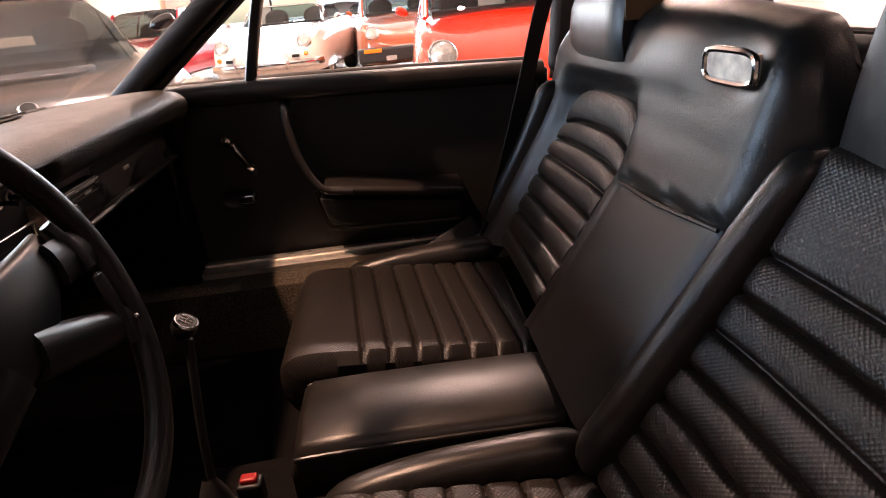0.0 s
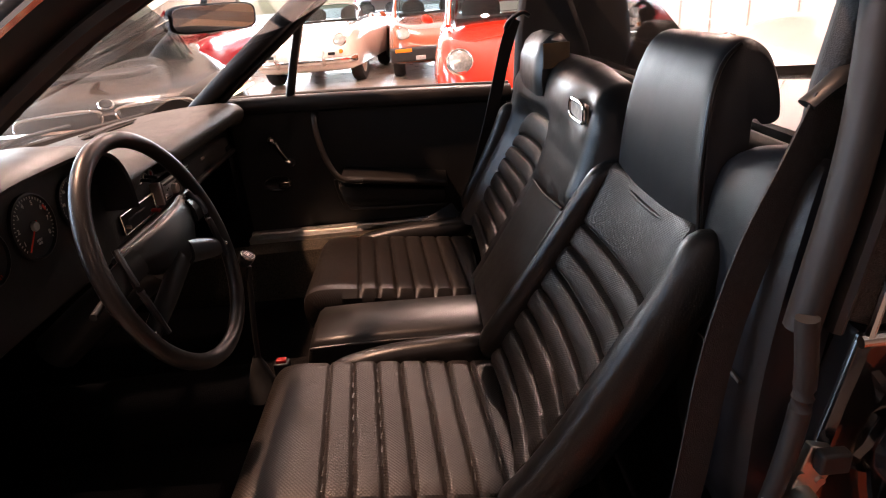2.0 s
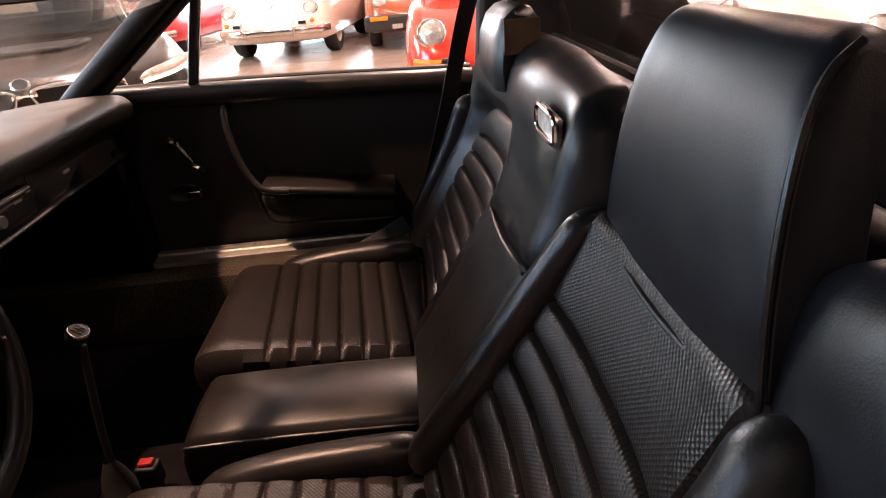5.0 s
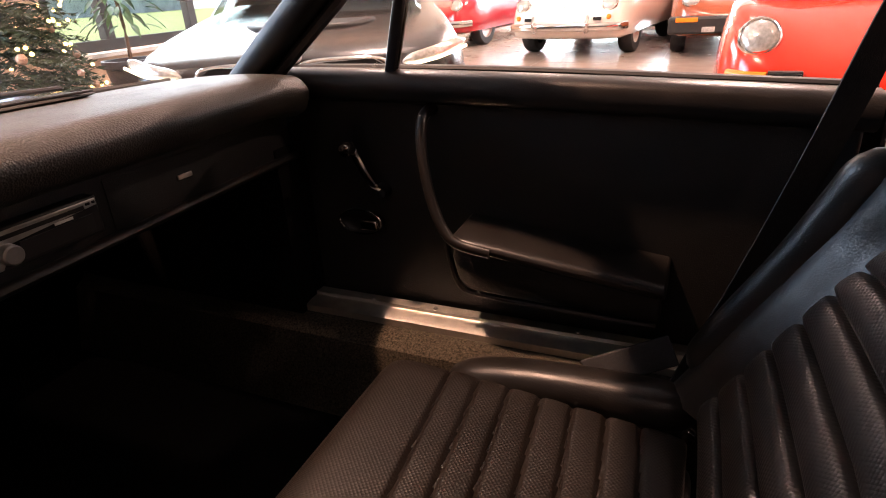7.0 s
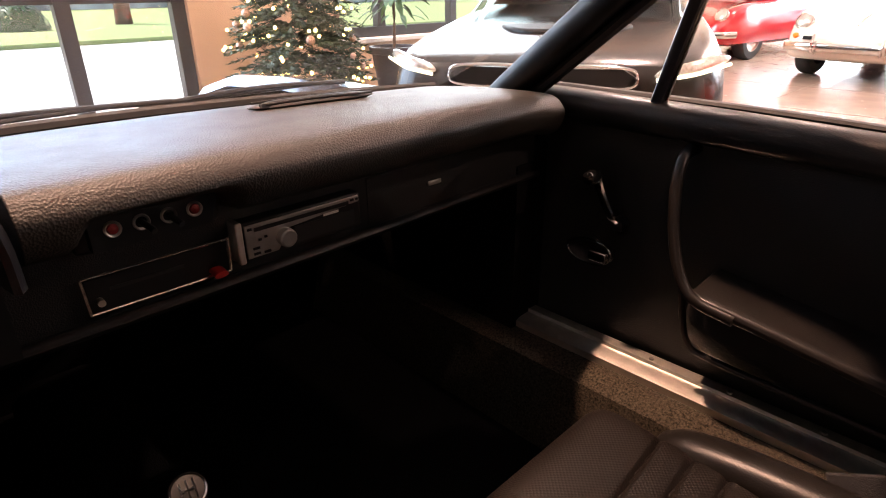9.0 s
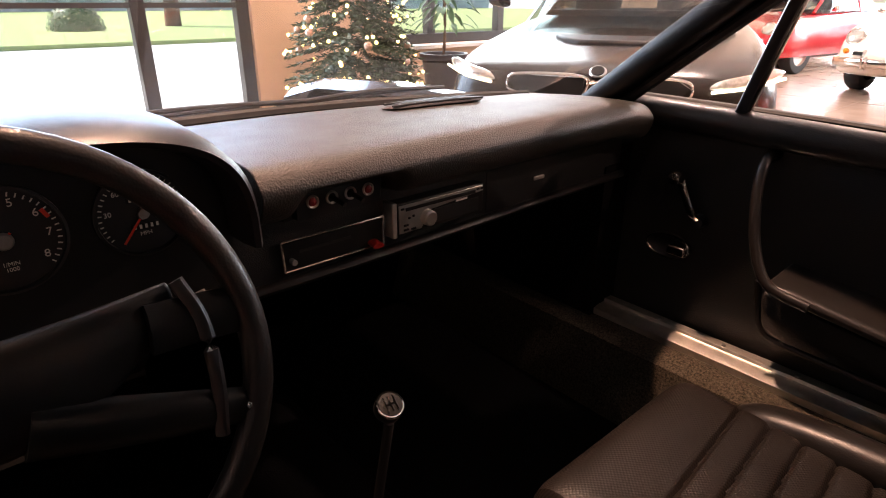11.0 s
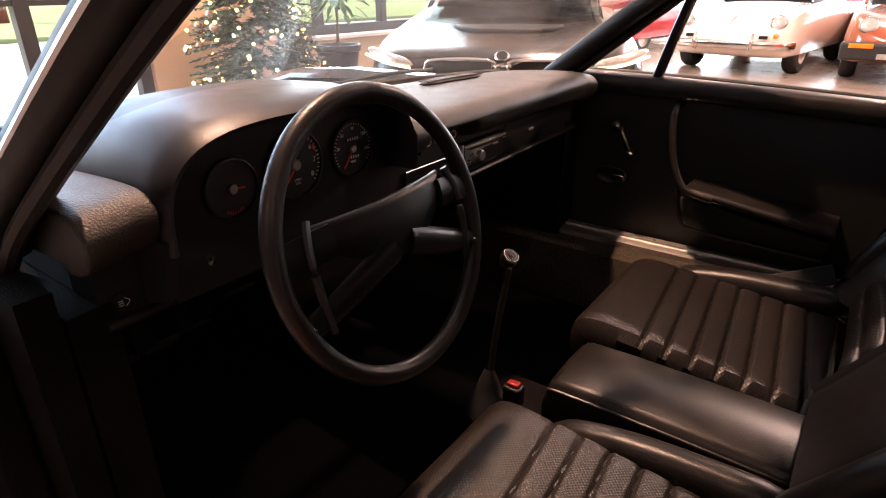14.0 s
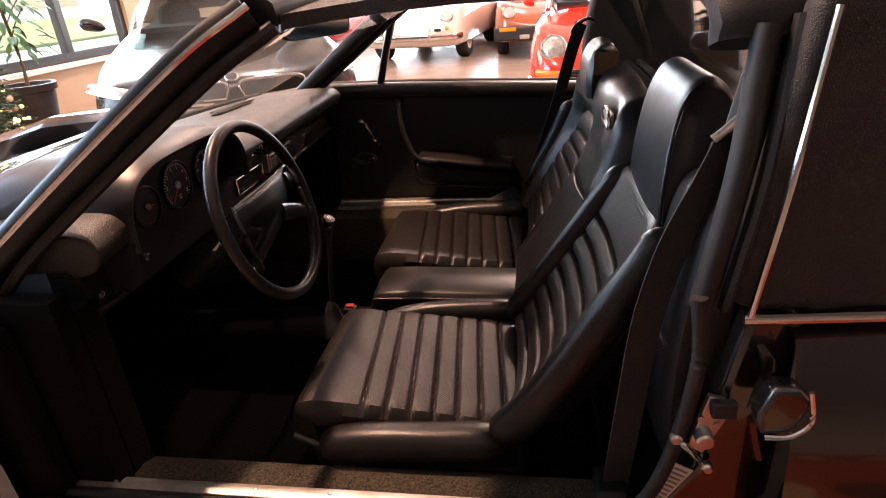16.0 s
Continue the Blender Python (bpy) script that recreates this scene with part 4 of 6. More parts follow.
def spart(seat, off, name, bm, mat, label="", **kw):
    ob = part(name, bm, mat, seat, label, **kw)
    ob.matrix_basis = off
    return ob


def lean_driver(ob):
    """Tilt an upright part of the driver seat back, more towards the top."""
    for v in ob.data.vertices:
        v.co.x += 0.115 * (v.co.z - 0.43)
        v.co.y += 0.016
        v.co.z -= 0.018
    return ob


def lean_passenger(ob, arch=None):
    """Swing the inner side of the passenger back rearwards; arch rounds the top corners of the panel."""
    for v in ob.data.vertices:
        up = min(1.0, max(0.0, (v.co.z - 0.43) / 0.3))
        if arch:
            w = abs(v.co.y - arch) / 0.175
            v.co.z -= 0.055 * w ** 3 * min(1.0, max(0.0, (v.co.z - 0.66) / 0.13))
        v.co.x += 0.026 * up * min(1.0, max(0.0, (0.54 - v.co.y) / 0.33))
    return ob


DCUSH = DS @ Matrix.Translation((0.005, 0.040, -0.016))
seat_cushion(dseat, DS, -0.588, -0.196)
lean_driver(spart(dseat, DS, "backrest_panel", pad(BACKP, -0.592, -0.245, [0.04 + 0.047 * k for k in range(7)], depth=0.009, crown=0.006, hollow=0.02, nu=260), WEAVEB, "pleated black basket-weave backrest"))
lean_driver(spart(dseat, DS, "backrest_shell", skin([[(x + 0.03, -0.63, z), (x + 0.03, -0.235, z), (x + 0.10, -0.25, z + 0.01), (x + 0.10, -0.61, z + 0.01)] for x, z in BACKP]), HEAD, "black leather seat back", bevel=0.015))
lean_driver(spart(dseat, DS, "side_bolster", tube([(0.80, -0.635, 0.425), (0.845, -0.637, 0.475), (0.90, -0.637, 0.565), (0.965, -0.632, 0.69), (1.015, -0.622, 0.78), (1.045, -0.605, 0.835)], 0.030, 0.038, n=30, up=(1, 0, 0), round_ends=True, power=2.4), LEATHER, "rounded black leather side bolster"))
lean_driver(spart(dseat, DS, "side_bolster", tube([(0.82, -0.240, 0.44), (0.875, -0.238, 0.53), (0.945, -0.234, 0.65), (1.0, -0.234, 0.75), (1.04, -0.242, 0.825)], 0.026, 0.040, n=30, up=(1, 0, 0), round_ends=True, power=2.4), LEATHER, "rounded black leather side bolster"))
spart(dseat, DCUSH, "cushion_bolster", tube([(0.44, -0.650, 0.372), (0.55, -0.652, 0.392), (0.70, -0.650, 0.398), (0.83, -0.642, 0.40)], 0.036, 0.036, n=24, round_ends=True, power=2.6), LEATHER, "black leather cushion side roll")
spart(dseat, DCUSH, "cushion_bolster", tube([(0.47, -0.212, 0.385), (0.60, -0.212, 0.415), (0.72, -0.212, 0.425), (0.85, -0.214, 0.430)], 0.027, 0.034, n=24, round_ends=True, power=2.6), LEATHER, "black leather cushion side roll")


def head_block(y0, y1, zlow, ztop, bulge=0.03):
    prof = [(1.020, 0.0), (1.016, 0.30), (1.020, 0.62), (1.034, 0.86), (1.052, 0.97), (1.070, 1.0), (1.088, 0.96), (1.100, 0.84), (1.100, 0.70), (1.085, 0.66), (1.074, 0.64), (1.066, 0.55), (1.062, 0.3), (1.062, 0.0)]
    rings = []
    n = 16
    for i in range(n + 1):
        v = -1 + 2 * i / n
        e = max(0.0, (abs(v) - 0.80) / 0.20)
        shrink = 1 - 0.10 * e * e - (0.10 * max(0, v) ** 3)
        fx = 0.014 * e * e
        y = (y0 + y1) / 2 + v * (y1 - y0) / 2
        rings.append([(x + (fx if x < 1.06 else -fx), y, zlow + (ztop - zlow) * t * shrink) for x, t in prof])
    return skin(rings)


HEADP = smooth_path([(x, 0, z) for x, z in ((1.072, 0.795), (1.076, 0.86), (1.086, 0.93), (1.100, 0.985), (1.120, 1.020), (1.146, 1.030), (1.170, 1.015), (1.182, 0.985), (1.184, 0.948), (1.178, 0.935), (1.160, 0.932), (1.150, 0.940), (1.144, 0.93), (1.136, 0.86), (1.132, 0.795))], 56)
rings = []
for k in range(25):
    v = -1 + k / 12
    e = max(0.0, (abs(v) - 0.86) / 0.14)
    ring = []
    for p in HEADP:
        up = max(0.0, (p.z - 0.795) / 0.235)
        lo, hi = -0.572 + 0.062 * up, -0.238 - 0.014 * up
        dx, dz = p.x - 1.125, p.z - 0.90
        sh = 1 - 0.09 * e * e
        ring.append((1.125 + dx * (sh if up > 0.05 else 1 - 0.5 * (1 - sh)), (lo + hi) / 2 + v * (hi - lo) / 2, 0.90 + dz * (sh if dz > 0 else 1.0)))
    rings.append(ring)
spart(dseat, DS, "headrest", skin(rings), HEAD, "tall fixed black leather headrest with rolled top", bevel=0.003, smooth=60)
spart(dseat, DS, "headrest_piping", tube([(p.x, -0.570 + 0.062 * max(0.0, (p.z - 0.795) / 0.235), p.z - 0.004 * (p.z > 1.0)) for p in HEADP[:19:3]], 0.003, 0.003, n=40, seg=8), LEATHER)
lean_driver(spart(dseat, DS, "panel_piping", tube([(1.030, -0.595, 0.812), (1.022, -0.42, 0.806), (1.030, -0.245, 0.812)], 0.0035, 0.0035, n=14, seg=8), LEATHER))
spart(dseat, DS, "slide_lever", tube([(0.405, -0.625, 0.395), (0.47, -0.625, 0.365), (0.55, -0.620, 0.325)], 0.006, 0.006, n=10, seg=8), SATIN, "black seat lever")
spart(dseat, DS, "seat_rail", box(0.45, 0.85, -0.60, -0.57, 0.20, 0.272), STEEL)
spart(dseat, DS, "seat_rail", box(0.45, 0.85, -0.28, -0.25, 0.20, 0.272), STEEL)

# fixed passenger bench: pleated outer place and plain middle place in one backrest
pseat = thing("passenger_seat", "black fixed passenger seat with wide one-piece leather backrest", "car seat", (0.65, 0.26, 0.25), group="car seats")
PS = Matrix.Translation((-0.65, -0.26, -0.25))
PCUSH = PS @ Matrix.Translation((0.004, 0.028, -0.018))
PBACK = PS @ Matrix.Translation((0.004, 0.033, 0.0))
PLOOP = PS @ Matrix.Translation((0.021, -0.022, 0.006))
seat_cushion(pseat, PS, 0.104, 0.500)
spart(pseat, PCUSH, "cushion_bolster", tube([(0.47, 0.500, 0.400), (0.60, 0.500, 0.425), (0.74, 0.498, 0.435), (0.86, 0.490, 0.44)], 0.034, 0.034, n=24, round_ends=True, power=2.6), LEATHER, "black leather cushion side roll")


def back_x(z):
    for (xa, za), (xb, zb) in zip(BACKP, BACKP[1:]):
        if z <= zb:
            return xa + (xb - xa) * (z - za) / (zb - za)
    return 1.032 + 0.03 * (z - 0.83)


def top_z(y):
    """Upper outline of the passenger backrest."""
    y -= 0.028
    z = 0.950 - 0.02 * max(0, -y) / 0.2
    if y > 0.30:
        z -= 0.10 * min(1, (y - 0.42) / 0.12) ** 2 if y > 0.42 else 0
    if y < -0.17:
        z -= 0.06 * ((-0.17 - y) / 0.06) ** 2
    return z


rings = []
YS = np.linspace(-0.215, 0.572, 60)
for y in YS:
    zt = top_z(y)
    front, back = [], []
    for t in np.linspace(0, 1, 44):
        z = 0.44 + (zt - 0.44) * t
        x = back_x(z)
        # swollen rim round the pleated panel
        dy = abs(y - 0.318)
        if z < 0.82:
            inpan = 1 / (1 + math.exp((dy - 0.175 + 0.03 * max(0, (z - 0.70) / 0.12)) / 0.012))
            top = 1 / (1 + math.exp((z - 0.792) / 0.008))
            x += 0.03 * inpan * top - 0.022 * (1 - inpan)
        else:
            x -= 0.022 * math.cos(min(1, (z - 0.82) / 0.12) * math.pi / 2)
        # hollow round the belt loop
        d2 = ((y + 0.090) / 0.075) ** 2 + ((z - 0.884) / 0.042) ** 2
        x += 0.016 * math.exp(-d2 * 1.3)
        # step down to the plain lower middle pad
        if y < 0.115 and z < 0.70 + 0.06 * (0.10 - y):
            x += 0.010
        e = max(0, (abs(y - 0.190) - 0.345) / 0.05)
        x += 0.05 * e * e
        r = max(0, (t - 0.90) / 0.10)
        x += 0.045 * (1 - math.sqrt(max(0, 1 - r * r)))
        front.append((x, y, z))
    for t in np.linspace(1, 0, 14):
        z = 0.44 + (zt - 0.44) * t
        back.append((back_x(z) + 0.085 - 0.02 * t ** 8, y, z))
    rings.append(front + back)
lean_passenger(spart(pseat, PS, "backrest", skin(rings), LEATHER, "wide moulded black leather backrest", smooth=70))
PANP = [(0.850, 0.45), (0.872, 0.485), (0.910, 0.555), (0.955, 0.635), (0.993, 0.71), (1.018, 0.775), (1.024, 0.798)]
lean_passenger(spart(pseat, PBACK, "backrest_panel", pad(PANP, 0.112, 0.462, [0.04 + 0.047 * k for k in range(7)], depth=0.009, crown=0.006, hollow=0.006, nu=260), WEAVEB, "pleated black basket-weave panel"), 0.287)
spart(pseat, PBACK, "side_bolster", tube([(0.85, 0.515, 0.46), (0.885, 0.517, 0.53), (0.945, 0.515, 0.64), (0.985, 0.508, 0.73), (1.01, 0.495, 0.80)], 0.026, 0.040, n=26, up=(1, 0, 0), round_ends=True), LEATHER)
hr = head_block(0.19, 0.455, 0.86, 1.005)
spart(pseat, PBACK, "headrest", hr, LEATHER, "small fixed black leather headrest", bevel=0.006, smooth=60)
# end face of the black headrest; the light on it is painted as tan
spart(pseat, PBACK, "headrest_side", box(1.034, 1.098, 0.1865, 0.1895, 0.925, 0.984), material("lit_headrest_leather", (0.13, 0.075, 0.035), 0.35, var=0.25, scale=20, bump=0.3, bump_scale=300), "headrest end face with warm light put into its colour", bevel=0.001)
lp = spart(pseat, PLOOP, "belt_loop", tube([(1.020, -0.068 + 0.054 * math.copysign(abs(math.cos(a)) ** 0.5, math.cos(a)), 0.874 + 0.019 * math.copysign(abs(math.sin(a)) ** 0.5, math.sin(a))) for a in np.linspace(0, 2 * math.pi, 33)], 0.0045, 0.0045, n=64, seg=8, up=(1, 0, 0)), CHROME, "chrome belt guide")
part("loop_plate", box(1.020, 1.030, -0.118, -0.018, 0.857, 0.891), material("frosted_plastic", (0.80, 0.66, 0.56), 0.3, var=0.35, scale=45, bump=0.5, bump_scale=70), lp, "pale clear insert", bevel=0.002)
part("lower_seam", tube([(0.983, 0.090, 0.693), (0.979, -0.05, 0.702), (0.987, -0.19, 0.714)], 0.003, 0.003, n=14, seg=6), LEATHER, pseat).matrix_basis = PS

mid = thing("middle_cushion", "loose black leather middle cushion between the seats", "cushion", (0.63, 0.0, 0.25))
MC = Matrix.Translation((-0.645, 0.108, -0.295))
rings = []
for x, t, zt in ((0.442, 0.6, 0.445), (0.450, 0.9, 0.458), (0.466, 1.0, 0.464), (0.55, 1.0, 0.466), (0.68, 1.0, 0.464), (0.80, 1.0, 0.462), (0.850, 1.0, 0.460)):
    yc, hw = -0.117, 0.090
    pts = [(-1, 0.34), (-1, 0.405), (-1.0, zt - 0.022), (-0.93, zt - 0.006), (-0.8, zt), (0, zt + 0.006), (0.8, zt), (0.93, zt - 0.006), (1.0, zt - 0.022), (1, 0.405), (1, 0.34)]
    rings.append([(x, yc + hw * v * (0.96 + 0.04 * t), z if t == 1 else 0.40 + (z - 0.40) * t) for v, z in pts])
mo = part("pad", skin(rings), LEATHER, mid, "smooth black leather pad", smooth=60)
mo.matrix_basis = MC
for s in (-1, 1):
    o = part("piping", tube([(0.452, -0.117 + s * 0.088, 0.438), (0.47, -0.117 + s * 0.091, 0.448), (0.65, -0.117 + s * 0.092, 0.450), (0.845, -0.117 + s * 0.092, 0.446)], 0.003, 0.003, n=20, seg=8), LEATHER, mid)
    o.matrix_basis = MC
o = part("plinth", box(0.47, 0.85, -0.195, -0.04, 0.297, 0.395), HEAD, mid, bevel=0.01)
o.matrix_basis = MC

# ---- gear lever ----
gl = thing("gear_lever", "gear lever with round chrome shift-pattern knob", "gear lever", (0.316, -0.106, 0.28))
GK = (0.022, 0.020, 0.352)
part("stick", tube([(0, 0, 0), (0.006, 0.003, 0.16), (GK[0], GK[1], GK[2] - 0.02)], 0.006, 0.006, n=10, seg=10), DOORV, gl)
part("boot", lathe([(0.045, 0.02), (0.035, 0.05), (0.028, 0.06), (0.020, 0.09), (0.008, 0.12)], 20), RUBBER, gl, "black rubber boot")
KM = Matrix.Translation(GK) @ pose(0, 0, 0, 0, 32, -8) @ Matrix.Scale(0.70, 4)
part("knob", lathe([(0.008, -0.030), (0.016, -0.022), (0.0225, -0.008), (0.023, 0.002), (0.021, 0.010), (0.0205, 0.0105)], 28, KM), PLASTIC, gl, "black knob")
cap = part("knob_cap", lathe([(0.0205, 0.0105), (0.0185, 0.0125), (0.0, 0.0135)], 28, KM), PLASTIC, gl)
part("knob_ring", lathe([(0.0228, 0.006), (0.0232, 0.010), (0.0215, 0.013), (0.0195, 0.0125)], 28, KM), CHROME, gl, "chrome ring")
for x0, x1, y0, y1 in ((-0.012, 0.012, -0.009, -0.007), (-0.012, 0.012, -0.001, 0.001), (-0.012, 0.012, 0.007, 0.009), (-0.001, 0.001, -0.009, 0.009)):
    part("shift_line", box(x0, x1, y0, y1, 0.0128, 0.0146), CHROME, cap).matrix_basis = KM
bk = thing("seat_belt_buckle", "black belt buckle with red release button on a flexible stalk", "seat belt buckle", (0.365, -0.098, 0.255))
part("stalk", tube([(0.02, 0, 0.0), (0.01, 0.004, 0.05), (0, 0.006, 0.09)], 0.010, 0.007, n=8, seg=8), PLASTIC, bk)
part("housing", box(-0.018, 0.018, -0.010, 0.018, 0.075, 0.118), PLASTIC, bk, bevel=0.005)
part("button", box(-0.012, 0.012, -0.004, 0.012, 0.116, 0.126), REDPLASTIC, bk, "red release button", bevel=0.003)

# pedals
for y, w in ((-0.50, 0.05), (-0.41, 0.05), (-0.31, 0.035)):
    pd = thing("pedal", "black rubber-faced floor pedal", "pedal", (-0.40, y, 0.20), group="pedals")
    part("arm", tube([(-0.05, 0, 0.0), (-0.02, 0, 0.10), (0.0, 0, 0.16)], 0.007, 0.007, n=6, seg=8), SATIN, pd)
    part("pad", box(-0.008, 0.008, -w / 2, w / 2, 0.13, 0.20), RUBBER, pd, bevel=0.004)

# ---- seat belts ----
sb = thing("seat_belt", "black webbing seat belt hanging beside the passenger seat", "seat belt", (0.9, 0.62, 0.4), group="seat belts")
SB = Matrix.Translation((-0.9, -0.62, -0.4))


def strap(seat, off, pts, w, across, label="", name="strap", mat=WEBBING):
    path = smooth_path(pts, 30)
    a = Vector(across).normalized() * w / 2
    rings = []
    for k, p in enumerate(path):
        d = (path[min(k + 1, 30)] - path[max(k - 1, 0)]).normalized()
        n = d.cross(a).normalized() * 0.0012
        rings.append([p - a - n, p + a - n, p + a + n, p - a + n])
    o = part(name, skin(rings), mat, seat, label)
    o.matrix_basis = off
    return o


strap(sb, SB, [(1.03, 0.60, 1.03), (1.00, 0.62, 0.93), (0.955, 0.625, 0.76), (0.90, 0.62, 0.58), (0.85, 0.60, 0.45), (0.83, 0.585, 0.40)], 0.045, (0.6, 0.3, -0.3))
o = part("tongue", box(-0.07, 0.07, -0.024, 0.024, -0.006, 0.006), WEBBING, sb, "folded end of belt webbing", bevel=0.003)
o.matrix_basis = SB @ Matrix.Translation((0.755, 0.605, 0.425)) @ pose(0, 0, 0, 58, -20, 18)
o = part("anchor", tube([(0.80, 0.545, 0.405), (0.83, 0.54, 0.39), (0.86, 0.53, 0.375)], 0.006, 0.003, n=8, seg=8), CHROME, sb)
o.matrix_basis = SB
o = part("guide", tube([(1.005, 0.60, 1.005), (1.02, 0.585, 1.03), (1.05, 0.57, 1.045), (1.07, 0.565, 1.035)], 0.012, 0.006, n=12, seg=10), LEATHER, sb, "padded belt guide")
o.matrix_basis = SB
sb2 = thing("seat_belt", "black webbing seat belt running down behind the driver seat", "seat belt", (1.08, -0.66, 0.6), group="seat belts")
strap(sb2, Matrix.Translation((-1.08, 0.66, -0.6)), [(1.125, -0.70, 0.99), (1.10, -0.705, 0.93), (1.062, -0.712, 0.84), (1.035, -0.715, 0.72), (1.02, -0.715, 0.55), (1.01, -0.70, 0.38)], 0.048, (0.9, 0.25, -0.3))

part("guide", tube([(1.10, -0.70, 0.985), (1.13, -0.70, 1.01), (1.16, -0.68, 1.015)], 0.014, 0.006, n=10, seg=10), PLASTIC, sb2, "black belt guide").matrix_basis = Matrix.Translation((-1.08, 0.66, -0.6))
part("reel_cover", box(0.975, 1.03, -0.735, -0.665, 0.34, 0.40), PLASTIC, sb2, bevel=0.01).matrix_basis = Matrix.Translation((-1.08, 0.66, -0.6))

# ---- interior mirror ----
mr = thing("rear_view_mirror", "black-framed interior rear-view mirror with chrome rim", "mirror", (0.345, 0.025, 1.105))
MM = pose(0, 0, 0, 0, 6, -34)
ring = [(0.0, 0.105 * math.copysign(abs(math.cos(a)) ** 0.35, math.cos(a)), 0.026 * math.copysign(abs(math.sin(a)) ** 0.5, math.sin(a))) for a in np.linspace(0, 2 * math.pi, 41)[:-1]]
part("housing", skin([[(x, p[1] * k, p[2] * k) for p in ring] for x, k in ((-0.022, 0.75), (-0.016, 0.92), (-0.004, 1.0), (0.004, 1.0), (0.006, 0.95))]), PLASTIC, mr, bevel=0.001).matrix_basis = MM
part("mirror_glass", skin([[(0.0065, p[1] * 0.94, p[2] * 0.92) for p in ring], [(0.0075, p[1] * 0.93, p[2] * 0.90) for p in ring]]), MIRROR, mr, smooth=0).matrix_basis = MM
part("arm", tube([(-0.02, 0, 0.01), (0.0, 0, 0.05), (0.06, 0.0, 0.075)], 0.006, 0.006, n=8, seg=8), PLASTIC, mr).matrix_basis = Matrix()

# wipers on the scuttle
for y0, y1, x1 in ((-0.50, 0.12, -0.36), (0.05, 0.50, -0.33)):
    wp = thing("wiper", "black windscreen wiper at rest", "wiper", (-0.36, y0, 0.815), group="wipers")
    part("arm", tube([(0, 0, 0.0), (0.0, (y1 - y0) * 0.4, 0.022), (x1 + 0.36, y1 - y0, 0.030)], 0.006, 0.004, n=10, seg=8), SATIN, wp)
    part("blade", tube([(-0.01, (y1 - y0) * 0.25, 0.020), (x1 + 0.35, (y1 - y0) * 0.7, 0.034), (x1 + 0.37, (y1 - y0) * 1.15, 0.028)], 0.006, 0.005, n=10, seg=8), RUBBER, wp)
    part("pivot", lathe([(0.014, -0.005), (0.012, 0.018), (0.0, 0.022)], 14), RUBBER, wp)

# ---- other cars in the showroom ----
def paint(name, colour, rough=0.2):
    return material(name, colour, rough, var=0.06, scale=2, coat=1.0, rough_var=0.03)


DARKGLASS = glass("tinted_car_glass", (0.30, 0.36, 0.36), gloss=0.3)
INNER = material("car_cabin_dark", (0.03, 0.025, 0.022), 0.7)
AMBER = material("amber_lens", (0.8, 0.22, 0.02), 0.2, var=0.1)
TYRE = material("tyre_rubber", (0.014, 0.014, 0.014), 0.7, var=0.3, scale=30)


def loft_body(stations):
    """Stations: y, half width, underside, shoulder height, crest (fender) height, centre height."""
    rings = []
    for y, hw, z0, zs, zf, zc in stations:
        half = [(hw * 0.90, z0), (hw * 0.985, z0 + 0.04), (hw, (z0 + zs) / 2), (hw * 0.985, zs), (hw * 0.93, zf - 0.02), (hw * 0.82, zf), (hw * 0.66, (zf * 0.55 + zc * 0.45)), (hw * 0.40, zc - 0.005), (0.0, zc)]
        ring = [(-x, y, z) for x, z in half] + [(x, y, z) for x, z in half[-2::-1]]
        rings.append(ring)
    return skin(rings)


def cabin(stations):
    """Stations: y, half width at base, half width at top, base height, top height."""
    rings = []
    for y, wb, wt, zb, zt in stations:
        rings.append([(-wb, y, zb), (-(wb + wt) / 2, y, (zb + zt) / 2 + 0.02), (-wt, y, zt - 0.03), (-wt * 0.8, y, zt), (0, y, zt + 0.012), (wt * 0.8, y, zt), (wt, y, zt - 0.03), ((wb + wt) / 2, y, (zb + zt) / 2 + 0.02), (wb, y, zb)])
    return rings


def add_wheels(c, xs, ys, r, rim_mat):
    for y in ys:
        for s in (-1, 1):
            m = Matrix.Translation((s * xs, y, r)) @ pose(0, 0, 0, 0, 90 * s, 0)
            w = part("wheel", lathe([(r * 0.62, -0.09), (r * 0.93, -0.09), (r, -0.06), (r, 0.06), (r * 0.93, 0.09), (r * 0.62, 0.085)], 28, m), TYRE, c, "black tyre")
            part("rim", lathe([(r * 0.62, 0.085), (r * 0.60, 0.05), (r * 0.30, 0.04), (r * 0.25, 0.07), (0.0, 0.075)], 28, m), rim_mat, w, "bright wheel rim")


def round_lamp(c, x, y, z, r, tilt=-25):
    m = Matrix.Translation((x, y, z)) @ pose(0, 0, 0, 90 + tilt, 0, 0)
    lens = part("headlight", lathe([(0.0, 0.028), (r * 0.5, 0.024), (r * 0.85, 0.012), (r * 0.93, 0.0)], 28, m), LENS, c, "round ribbed glass headlight")
    part("bezel", lathe([(r * 0.92, 0.006), (r * 1.0, 0.012), (r * 1.08, 0.004), (r * 1.10, -0.03)], 28, m), CHROME, lens, "chrome headlight ring")
    part("bowl", lathe([(r * 1.10, -0.02), (r * 1.14, -0.10), (r * 1.0, -0.22)], 24, m), CARPAINT[c.name], lens)
    return lens


CARPAINT = {}


